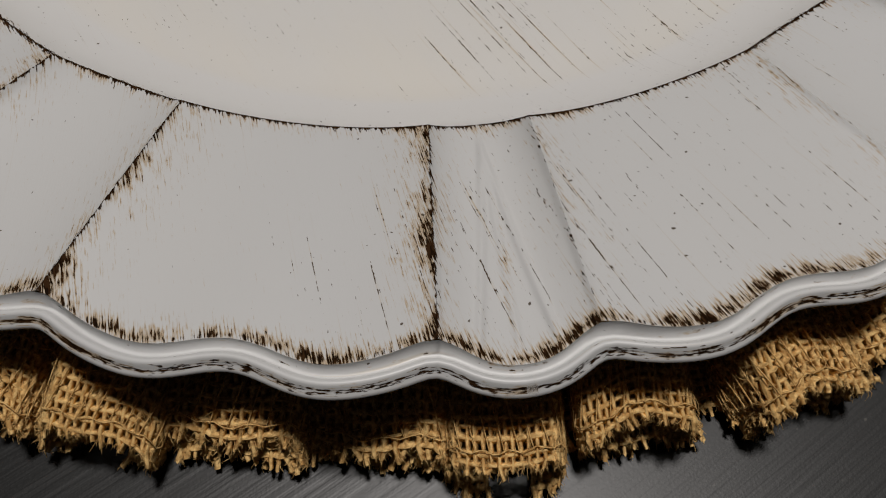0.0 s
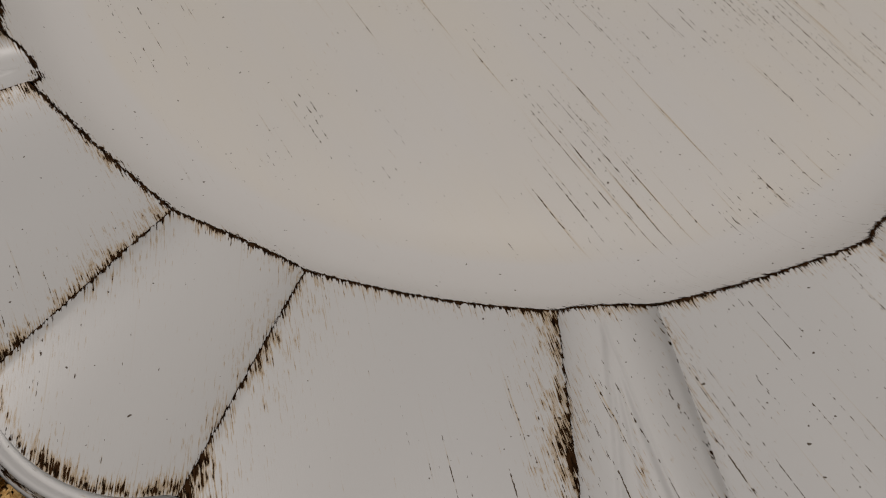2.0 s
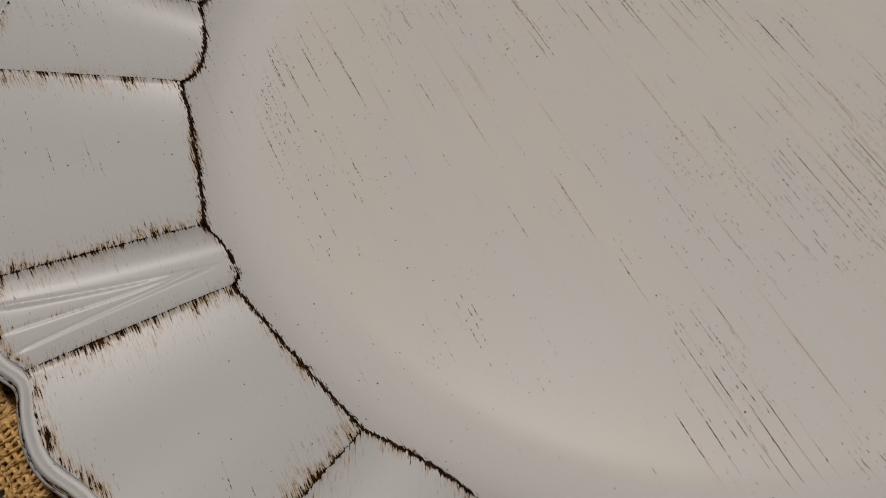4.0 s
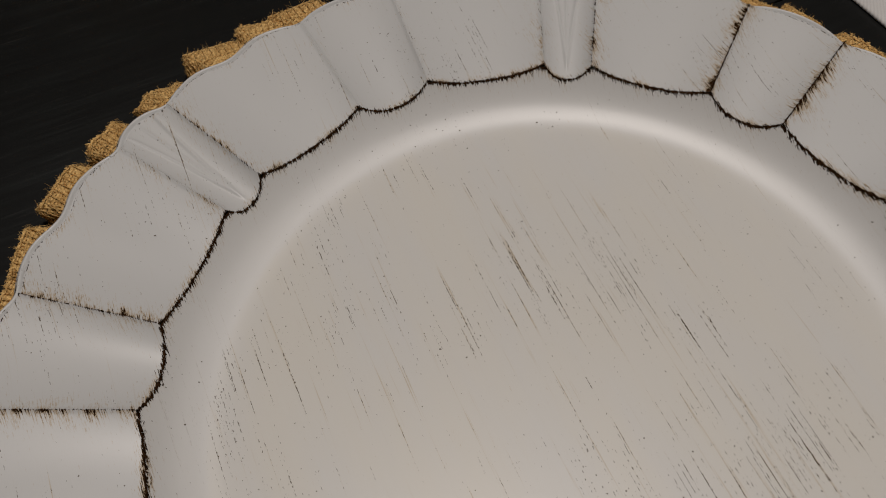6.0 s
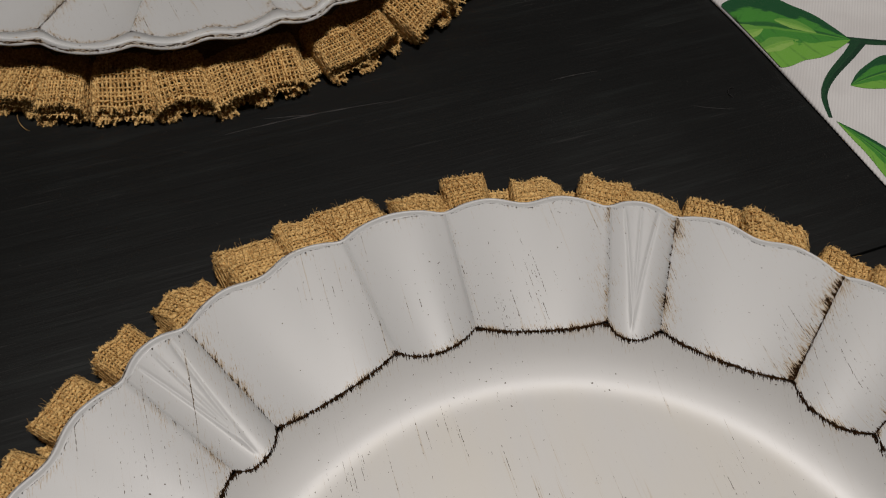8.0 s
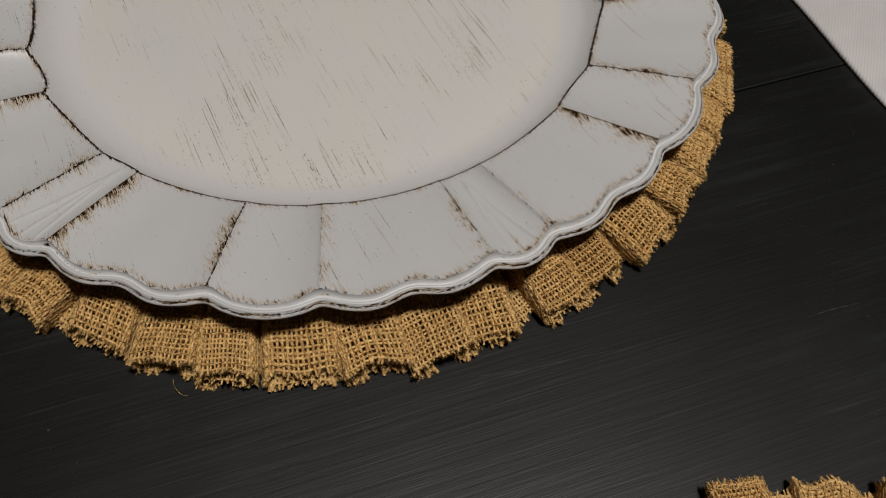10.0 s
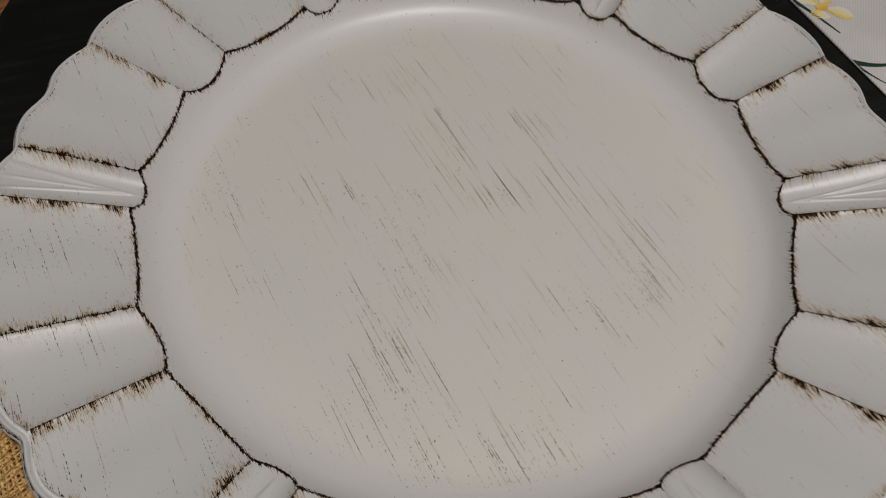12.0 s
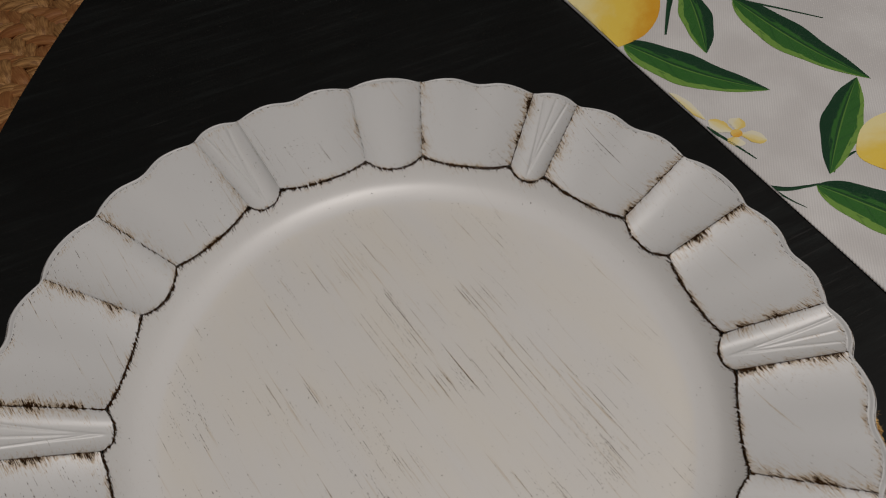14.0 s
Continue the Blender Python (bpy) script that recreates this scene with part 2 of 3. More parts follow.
# walls out of view: north made pale to reflect light, the rest dark
BOUNCE_WALL = plain("bounce_wall_paint", (0.62, 0.61, 0.59), 0.8, 0.3, 6)
WALL = plain("wall_paint", (0.15, 0.147, 0.14), 0.8, 0.3, 6)
CEILING = plain("ceiling_paint", (0.55, 0.545, 0.53), 0.85, 0.3, 6)
FLOOR = plain("dark_floor_boards", (0.13, 0.085, 0.05), 0.5, 0.4, 4, 0.2)
BROWN_WOOD = plain("brown_chair_wood", (0.10, 0.055, 0.028), 0.5, 0.4, 25, 0.2)
SCRATCH = plain("pale_scratch", (0.036, 0.034, 0.033), 0.7, 0.3, 400)
METAL = plain("brushed_nickel", (0.45, 0.43, 0.40), 0.35, 0.5, 300)
METAL.node_tree.nodes["Principled BSDF"].inputs["Metallic"].default_value = 1.0

# ---------------------------------------------------------------- mesh helpers


def mesh_of(name, verts, faces, material, uvs=None, smooth=True):
    me = bpy.data.meshes.new(name)
    me.from_pydata([tuple(v) for v in verts], [], faces)
    me.materials.append(material)
    loops = np.empty(len(me.loops), dtype=np.int32)
    me.loops.foreach_get("vertex_index", loops)
    for key, table in (uvs or {}).items():
        layer = me.uv_layers.new(name=key)
        layer.data.foreach_set("uv", np.asarray(table, dtype=np.float32)[loops].ravel())
    me.polygons.foreach_set("use_smooth", np.full(len(me.polygons), smooth))
    me.update()
    return me


def attach(ob, parent, label=""):
    ob.parent = parent
    return tagged(ob, label)


def part(name, bm, material, parent, label=""):
    me = bpy.data.meshes.new(name)
    bm.normal_update()
    bm.to_mesh(me)
    bm.free()
    me.materials.append(material)
    return attach(new(name, me), parent, label)


def grid_faces(nu, nv, closed=False):
    """Quads of a grid with nu columns and nv rows of vertices (index = row * nu + column)."""
    out = []
    for j in range(nv - 1):
        for i in range(nu if closed else nu - 1):
            k = (i + 1) % nu
            out.append((j * nu + i, j * nu + k, (j + 1) * nu + k, (j + 1) * nu + i))
    return out


def box(bm, lo, hi, bevel=0.0):
    made = bmesh.ops.create_cube(bm, size=1.0)["verts"]
    size = [b - a for a, b in zip(lo, hi)]
    mid = [(a + b) / 2 for a, b in zip(lo, hi)]
    for v in made:
        v.co = Vector([c * s + m for c, s, m in zip(v.co, size, mid)])
    if bevel:
        edges = list({e for v in made for e in v.link_edges})
        bmesh.ops.bevel(bm, geom=edges, offset=bevel, segments=2, profile=0.6, affect="EDGES")
    return made


# ---------------------------------------------------------------- the room
FLOOR_Z = -0.75
TABLE_C, TABLE_R = (0.325, 0.452), 0.765


def room():
    lo, hi, top, th = (-2.2, -2.3), (2.8, 2.9), 1.70, 0.1

    def slab(name, a, b, mat, label, cat):
        bm = bmesh.new()
        box(bm, a, b)
        return tagged(part(name, bm, mat, None), label, cat, kind="structure")

    slab("floor", (lo[0] - th, lo[1] - th, FLOOR_Z - th), (hi[0] + th, hi[1] + th, FLOOR_Z), FLOOR, "dark brown wooden floor under the table", "floor")
    slab("ceiling", (lo[0] - th, lo[1] - th, top), (hi[0] + th, hi[1] + th, top + th), CEILING, "plain white painted ceiling of the room", "ceiling")
    # unseen walls shape the fill: the north one reflects, the others absorb
    slab("wall_north", (lo[0], hi[1], FLOOR_Z), (hi[0], hi[1] + th, top), BOUNCE_WALL, "unseen pale wall added to bounce light from the north", "wall")
    slab("wall_south", (lo[0], lo[1] - th, FLOOR_Z), (hi[0], lo[1], top), WALL, "unseen dark wall that keeps bounced light low", "wall")
    slab("wall_east", (hi[0], lo[1] - th, FLOOR_Z), (hi[0] + th, hi[1] + th, top), WALL, "unseen dark wall that keeps bounced light low", "wall")
    slab("wall_west", (lo[0] - th, lo[1] - th, FLOOR_Z), (lo[0], hi[1] + th, top), WALL, "unseen dark wall that keeps bounced light low", "wall")


room()


def ceiling_lamp():
    """A flush ceiling fitting: a metal dish with a ring; the lit disc hangs under it."""
    root = tagged(new("ceiling_lamp"), "round nickel ceiling lamp with a warm bulb", "lamp")
    root.location = LAMP_AT
    n = 40
    for name, prof, mat in (("canopy", [(0.0, 0.08), (0.07, 0.08), (0.075, 0.06), (0.03, 0.045), (0.0, 0.045)], METAL),
                            ("stem", [(0.0, 0.046), (0.009, 0.046), (0.009, -0.02), (0.0, -0.02)], METAL),
                            ("dish", [(0.0, -0.02), (0.06, -0.022), (0.105, -0.045), (0.12, -0.06), (0.117, -0.06), (0.10, -0.042), (0.058, -0.026), (0.0, -0.026)], METAL)):
        verts = [(r * math.cos(2 * math.pi * i / n), r * math.sin(2 * math.pi * i / n), z) for r, z in prof for i in range(n)]
        attach(new(name, mesh_of(name, verts, grid_faces(n, len(prof), True), mat)), root)


ceiling_lamp()

# ---------------------------------------------------------------- the table
PLANK_TURN = radians(29.5)


def round_table():
    root = tagged(new("round_table"), "round black-stained wooden plank table", "table")
    root.location = (TABLE_C[0], TABLE_C[1], FLOOR_Z)
    ca, sa = math.cos(PLANK_TURN), math.sin(PLANK_TURN)
    mid = -TABLE_C[0] * sa + TABLE_C[1] * ca
    edges = [e - mid for e in (-0.49, -0.285, -0.085, 0.108, 0.318, 0.80)]
    edges = [-TABLE_R] + [e for e in edges if -TABLE_R + 0.02 < e < TABLE_R - 0.02] + [TABLE_R]
    top, thick, gap, soft = -FLOOR_Z, 0.028, 0.00025, 0.0006
    for a, b in zip(edges, edges[1:]):
        a2, b2 = a + gap, b - gap
        n = 25
        ring = []
        for i in range(n):
            w = a2 + (b2 - a2) * i / (n - 1)
            ring.append((math.sqrt(max(TABLE_R ** 2 - w * w, 0.0)), w))
        outline = ring + [(-x, w) for x, w in reversed(ring)]
        clean = []
        for p in outline:
            if not clean or math.hypot(p[0] - clean[-1][0], p[1] - clean[-1][1]) > 1e-5:
                clean.append(p)
        if math.hypot(clean[0][0] - clean[-1][0], clean[0][1] - clean[-1][1]) < 1e-5:
            clean.pop()
        bm = bmesh.new()
        face = bm.faces.new([bm.verts.new((x * ca - w * sa, x * sa + w * ca, top)) for x, w in clean])
        face.normal_update()
        if face.normal.z < 0:
            face.normal_flip()
        low = bmesh.ops.extrude_face_region(bm, geom=[face])
        for v in [g for g in low["geom"] if isinstance(g, bmesh.types.BMVert)]:
            v.co.z -= thick
        bm.faces.ensure_lookup_table()
        rim = [e for e in bm.edges if abs(e.verts[0].co.z - top) < 1e-6 and abs(e.verts[1].co.z - top) < 1e-6]
        bmesh.ops.bevel(bm, geom=rim, offset=soft, segments=2, profile=0.5, affect="EDGES")
        bmesh.ops.recalc_face_normals(bm, faces=bm.faces)
        part("plank", bm, WOOD, root)
    n = 64
    for name, prof in (("pedestal", [(0.0, 0.03), (0.09, 0.03), (0.095, 0.12), (0.06, 0.2), (0.05, 0.4), (0.075, 0.6), (0.12, 0.69), (0.0, 0.69)]),
                       ("sub_top", [(0.0, 0.69), (0.60, 0.69), (0.62, 0.70), (0.62, 0.7219), (0.0, 0.7219)]),
                       ("foot_plate", [(0.0, 0.0), (0.30, 0.0), (0.31, 0.012), (0.28, 0.03), (0.0, 0.03)])):
        verts = [(r * math.cos(2 * math.pi * i / n), r * math.sin(2 * math.pi * i / n), z) for r, z in prof for i in range(n)]
        attach(new(name, mesh_of(name, verts, grid_faces(n, len(prof), True), WOOD)), root)
    # pale scratches in the stain
    for a, b, wide, bow in (((-0.1512, 0.1798), (-0.0949, 0.2090), 0.00045, 0.0012), ((0.0236, 0.2310), (0.0403, 0.2325), 0.00016, -0.0004), ((-0.0333, 0.2335), (-0.0152, 0.2428), 0.0003, 0.0004), ((-0.139, 0.1905), (-0.120, 0.197), 0.0003, 0.0)):
        a, b = Vector(a) - Vector(TABLE_C), Vector(b) - Vector(TABLE_C)
        side = Vector((a.y - b.y, b.x - a.x)).normalized()
        verts, k = [], 15
        for i in range(k):
            f = i / (k - 1)
            c = a.lerp(b, f) + side * bow * math.sin(math.pi * f)
            w = side * wide * math.sin(math.pi * (0.06 + 0.88 * f)) * (0.6 + 0.4 * math.sin(i * 2.1))
            verts += [(c.x - w.x, c.y - w.y, 0.75002), (c.x, c.y, 0.75012), (c.x + w.x, c.y + w.y, 0.75002)]
        attach(new("scratch", mesh_of("scratch", verts, grid_faces(3, k), SCRATCH)), root, "pale thin scratch")


round_table()


def lint(label, at, turn, size, curl):
    """A short curled fibre lying on the table."""
    verts, faces, path = [], [], []
    for k in range(14):
        a = curl * k / 13
        path.append(Vector((size * math.sin(a) / curl, size * (1 - math.cos(a)) / curl, 0.0002 + 0.0006 * math.sin(k * 0.7) ** 2)))
    tube(path, [Vector((0, 0.02, 1))] * 14, 0.00013, verts, faces, 0.6)
    ob = tagged(new("lint_fibre", mesh_of("lint_fibre", verts, faces, SCRATCH)), label, "lint", "lint on the table")
    ob.matrix_basis = pose(at[0], at[1], 0.0, 0, 0, turn)

# ---------------------------------------------------------------- charger plates
SEAM_R, SEAM_Z = 0.1135, 0.022
FAN_HALF, PLAIN_HALF = 3.93, 6.22
BEAD_IN = 0.0029
PANELS = []
for _k in range(6):
    PANELS += [("fan", 60 * _k - FAN_HALF, 60 * _k + FAN_HALF), ("wide", 60 * _k + FAN_HALF, 60 * _k + 30 - PLAIN_HALF),
               ("plain", 60 * _k + 30 - PLAIN_HALF, 60 * _k + 30 + PLAIN_HALF), ("wide", 60 * _k + 30 + PLAIN_HALF, 60 * _k + 60 - FAN_HALF)]
DEPTH = {"fan": 0.0027, "wide": 0.0021, "plain": 0.0028}
POWER = {"fan": 2.6, "wide": 2.3, "plain": 2.2}


def _well_profile():
    """Flat floor, a tight bend at its border and a wall that steepens up to the seam."""
    r = np.linspace(0.0, SEAM_R, 1136)
    ramp = np.clip((r - 0.0925) / 0.0120, 0, 1)
    slope = 0.50 * (0.35 * ramp + 0.65 * ramp * ramp * (3 - 2 * ramp)) + 1.30 * np.clip((r - 0.1045) / 0.0090, 0, 1)
    z = np.concatenate([[0.0], np.cumsum(0.5 * (slope[1:] + slope[:-1]) * np.diff(r))])
    return r, z - z[-1]


WELL_R, WELL_Z = _well_profile()


def wall_z(r):
    return float(np.interp(r, WELL_R, WELL_Z))


def panel_at(off):
    off = (off + FAN_HALF) % 360 - FAN_HALF
    for kind, a, b in PANELS:
        if a - 1e-9 <= off <= b + 1e-9:
            return kind, (off - a) / (b - a)
    return "fan", 0.0


def hollow(kind, s):
    return 1 - abs(2 * s - 1) ** POWER[kind]


def seam_radius(off):
    kind, s = panel_at(off)
    return SEAM_R - DEPTH[kind] * hollow(kind, s)


def outline_raw(off):
    kind, s = panel_at(off)
    wave = math.sin(math.pi * min(max(s, 0), 1)) ** 0.6
    if kind == "wide":
        return 0.1532 + 0.0057 * wave - 0.0042 * math.exp(-((s - 0.5) / 0.15) ** 2)
    return 0.1532 + (0.0050 if kind == "fan" else 0.0052) * wave


RIM_N = 1440
_raw = np.array([outline_raw(360.0 * i / RIM_N) for i in range(RIM_N)])
_w = np.exp(-0.5 * (np.arange(-8, 9) / 2.6) ** 2)
_w /= _w.sum()
RIM = sum(w * np.roll(_raw, k) for w, k in zip(_w, range(-8, 9)))
_ang = np.radians(360.0 * np.arange(RIM_N) / RIM_N)
_xy = np.stack([RIM * np.cos(_ang), RIM * np.sin(_ang)], 1)
_tan = np.roll(_xy, -1, 0) - np.roll(_xy, 1, 0)
_tan /= np.linalg.norm(_tan, axis=1)[:, None]
RIM_OUT = np.stack([_tan[:, 1], -_tan[:, 0]], 1)
RIM_XY = _xy


def _inner_curve():
    q = RIM_XY - RIM_OUT * BEAD_IN
    a = np.degrees(np.unwrap(np.arctan2(q[:, 1], q[:, 0])))
    r = np.hypot(q[:, 0], q[:, 1])
    o = np.argsort(a)
    a, r = a[o], r[o]
    return np.concatenate([a - 360, a, a + 360]), np.tile(r, 3)


INNER_A, INNER_R = _inner_curve()


def panel_end(off):
    return float(np.interp(off % 360, INNER_A, INNER_R))


def panel_end_z(off):
    kind, s = panel_at(off)
    return 0.0038 - 0.75 * DEPTH[kind] * hollow(kind, s)


def stroke_uv(xy, angle, bend, seed):
    a = np.radians(angle + bend * xy[:, 0])
    return np.stack([xy[:, 0] * np.cos(a) + xy[:, 1] * np.sin(a) + seed, -xy[:, 0] * np.sin(a) + xy[:, 1] * np.cos(a) + seed], 1)


def charger_plate(label, cx, cy, turn, angle, bend, stains, seed, wear, lift=0.0, narrow=0.0, comb=(), grime=(-90, 0.4, 1.0)):
    """turn: the direction of the first fan panel; stains: how much glaze each of the 24 radial seams holds;
    grime: the direction in which the rim's outer border is dirtiest, and the least and most glaze there."""
    root = tagged(new("charger_plate"), label, "charger plate", "charger plates on the table")
    root.location = (cx, cy, SEAM_Z)

    def place(off, r):
        th = math.radians(turn - off)
        return r * math.cos(th), r * math.sin(th)

    def finish(name, verts, faces, mat, soft, hard, label="", wears=None, brush=None, sweep=0.0):
        v = np.array(verts)
        worn = np.zeros(len(verts)) if wears is None else np.array(wears)
        me = mesh_of(name, verts, faces, mat, {"stroke": stroke_uv(v[:, :2], angle + sweep, bend, seed) if brush is None else brush, "seam": np.stack([soft, hard], 1), "wear": np.stack([worn, worn], 1)})
        return attach(new(name, me), root, label)

    # rim panels: shallow flutes between crests
    for i, (kind, a, b) in enumerate(PANELS):
        nu, nv = {"fan": (75, 34), "wide": (37, 26), "plain": (31, 26)}[kind]
        verts, soft, hard = [], [], []
        left, right = stains[i], stains[(i + 1) % 24]
        near = 0.5 + 0.5 * math.cos(math.radians(turn - (a + b) / 2 - grime[0]))
        border = grime[1] + (grime[2] - grime[1]) * near ** 1.5
        span = math.radians(b - a)
        for j in range(nv):
            v = 0.5 - 0.5 * math.cos(math.pi * j / (nv - 1))
            for k in range(nu):
                s = 0.5 - 0.5 * math.cos(math.pi * k / (nu - 1))
                if kind == "fan":
                    s = 0.4 * s + 0.6 * k / (nu - 1)
                off = a + (b - a) * s
                h = hollow(kind, s)
                r0, r1 = SEAM_R - DEPTH[kind] * h, panel_end(off) - narrow
                r = r0 + (r1 - r0) * v
                z = wall_z(r0) * (1 - v) + (0.0038 + lift - 0.75 * DEPTH[kind] * h) * v
                edge = min(s, 1 - s)
                z += 0.00036 * math.exp(-(edge * span * r / 0.0005) ** 2) * min(1, 6 * v)
                if kind == "fan":
                    for slope, high in ((-0.57, 0.00062), (0.0, 0.00040), (0.59, 0.00062)):
                        d = ((2 * s - 1) - slope * (v - 0.10)) * span * r / 2
                        z += high * (0.15 * max(0.0, 1 - abs(d) / 0.0024) + 0.9 * math.exp(-(d / 0.00046) ** 2)) * min(max((v - 0.06) * 6, 0), 1) * min(max((1.02 - v) * 9, 0), 1)
                verts.append((*place(off, r), z))
                dl, dr, di, do = s * span * r, (1 - s) * span * r, r - r0, r1 - r
                side = 0.86 if kind == "wide" else 0.52
                soft.append(max(side * left * math.exp(-dl / 0.0044), side * right * math.exp(-dr / 0.0044), 0.72 * math.exp(-di / 0.0019), 0.76 * border * math.exp(-abs(do - 0.0009) / 0.0019)))
                if kind == "fan":
                    soft[-1] = max(soft[-1], 0.58 * border * math.exp(-abs(s - 0.5 - 0.03 * math.sin(9 * v)) * span * r / 0.0011) * min(1.0, max(0.0, v * 1.6 - 0.35)))
                hard.append(max(0.88 * left * math.exp(-dl / 0.0005), 0.88 * right * math.exp(-dr / 0.0005), 1.0 * math.exp(-di / 0.0008), 0.60 * max(border * math.exp(-abs(do - 0.0008) / 0.0005), math.exp(-abs(do - 0.0002) / 0.00025))))
        faces = grid_faces(nu, nv)
        me_name = {"fan": "fan_panel", "wide": "wide_panel", "plain": "narrow_panel"}[kind]
        # on some stretches the brush was drawn outwards
        way, sweep = (turn - (a + b) / 2 + 180) % 360 - 180, 0.0
        for lo, hi, share in comb:
            if lo < way < hi:
                sweep = share * ((way - angle + 90) % 180 - 90)
        finish(me_name, verts, [tuple(reversed(f)) for f in faces], PAINT, soft, hard, sweep=sweep)
    # the dished well; wear: places where the brush left more glaze
    ca, sa = math.cos(radians(angle)), math.sin(radians(angle))
    n, rows = 300, [0.0035 * k for k in range(26)] + [0.0887 + 0.0012 * k for k in range(16)]
    verts, soft, hard, wears = [], [], [], []
    for j in range(len(rows) + 6):
        for i in range(n):
            off = 360.0 * i / n
            rs = seam_radius(off)
            if j < len(rows):
                r = rows[j] if rows[j] < 0.09 else 0.09 + (rows[j] - 0.09) * (rs - 0.0024 - 0.09) / (rows[-1] - 0.09)
            else:
                r = rs - 0.0024 + 0.0024 * (1 - (1 - (j - len(rows) + 1) / 6) ** 2)
            verts.append((*place(off, r), wall_z(r)))
            d = rs - r
            x, y = verts[-1][:2]
            worn = 0.0
            for wx, wy, lng, wid, amp in wear:
                f = (x - wx) * ca + (y - wy) * sa
                e = -(x - wx) * sa + (y - wy) * ca
                worn = max(worn, amp * math.exp(-(f / lng) ** 2 - (e / wid) ** 2))
            soft.append(0.52 * math.exp(-d / 0.0016))
            wears.append(worn)
            hard.append(1.0 * math.exp(-d / 0.0008))
    finish("well", verts, [tuple(reversed(f)) for f in grid_faces(n, len(rows) + 6, True)], PAINT_FLOOR, soft, hard, "smooth dished centre with brown brush streaks", wears)
    # the rolled edge: a raised bead, a step and a thin lip
    prof = [(-0.0025, None), (-0.0019, 0.0004), (-0.0016, 0.0010), (-0.0012, 0.0016), (-0.0008, 0.0018), (-0.0004, 0.0015), (-0.0001, 0.0009),
            (0.0001, 0.0006), (0.0005, 0.0004), (0.0008, 0.0000), (0.0007, -0.0005), (0.0002, -0.0009), (-0.0020, -0.0015), (-0.0050, -0.0017)]
    verts, soft, hard, brush = [], [], [], []
    for j in range(len(prof) + 1):
        for i in range(RIM_N // 2):
            i2 = i * 2
            off = 360.0 * i2 / RIM_N
            if j == 0:
                o, z = -BEAD_IN, panel_end_z(math.degrees(math.atan2(*(RIM_XY[i2] - RIM_OUT[i2] * BEAD_IN)[::-1]))) + lift
                dirt = 0.25
            else:
                o, z = prof[j - 1]
                if z is None:
                    z = min(0.0004, verts[i][2] - lift - 0.0006)
                z += lift
                dirt = {1: 0.20, 2: -0.1, 6: 0.34, 7: 0.80, 8: 0.86, 9: 0.45, 10: 0.12, 11: 0.6, 12: 1.0, 13: 1.0, 14: 1.0}.get(j, -0.25)
            q = RIM_XY[i2] + RIM_OUT[i2] * o
            r, th = math.hypot(*q) - narrow, math.degrees(math.atan2(q[1], q[0]))
            verts.append((*place(th, r), z))
            soft.append(max(dirt, 0) * 0.8)
            hard.append(dirt * 0.72)
            brush.append((seed + radians(off) * 0.15, seed + 0.00045 * j))
    finish("rolled_edge", verts, [tuple(reversed(f)) for f in grid_faces(RIM_N // 2, len(prof) + 1, True)], PAINT, soft, hard, "raised wavy rolled edge with worn paint", brush=np.array(brush))
    # the back of the plate
    n = 180
    back = [(0.0, -0.0158), (0.094, -0.0158), (0.101, -0.0155), (0.1135, -0.0070), (0.1480 - narrow, -0.0013 + lift)]
    verts = [(*place(360.0 * i / n, r), z) for r, z in back for i in range(n)]
    finish("back", verts, grid_faces(n, len(back), True), PAINT, np.zeros(len(verts)), np.zeros(len(verts)))
    return root


# ---------------------------------------------------------------- ruffled burlap placemats
random.seed(11)
PITCH = 0.00148


def tube(path, ups, rad, verts, faces, taper=1.0):
    """A three-sided yarn along path."""
    base = len(verts)
    n = len(path)
    for i, p in enumerate(path):
        t = (path[min(i + 1, n - 1)] - path[max(i - 1, 0)]).normalized()
        up = ups[i] - t * ups[i].dot(t)
        up.normalize()
        side = t.cross(up)
        r = rad * (taper if i == n - 1 else 1.0 + 0.16 * math.sin(i * 2.3 + base * 0.7))
        for k in range(3):
            a = 2 * math.pi * k / 3 + math.pi / 2
            verts.append(tuple(p + (side * math.cos(a) * 1.15 + up * math.sin(a)) * r))
    for i in range(n - 1):
        for k in range(3):
            a, b = base + i * 3 + k, base + i * 3 + (k + 1) % 3
            faces.append((a, b, b + 3, a + 3))


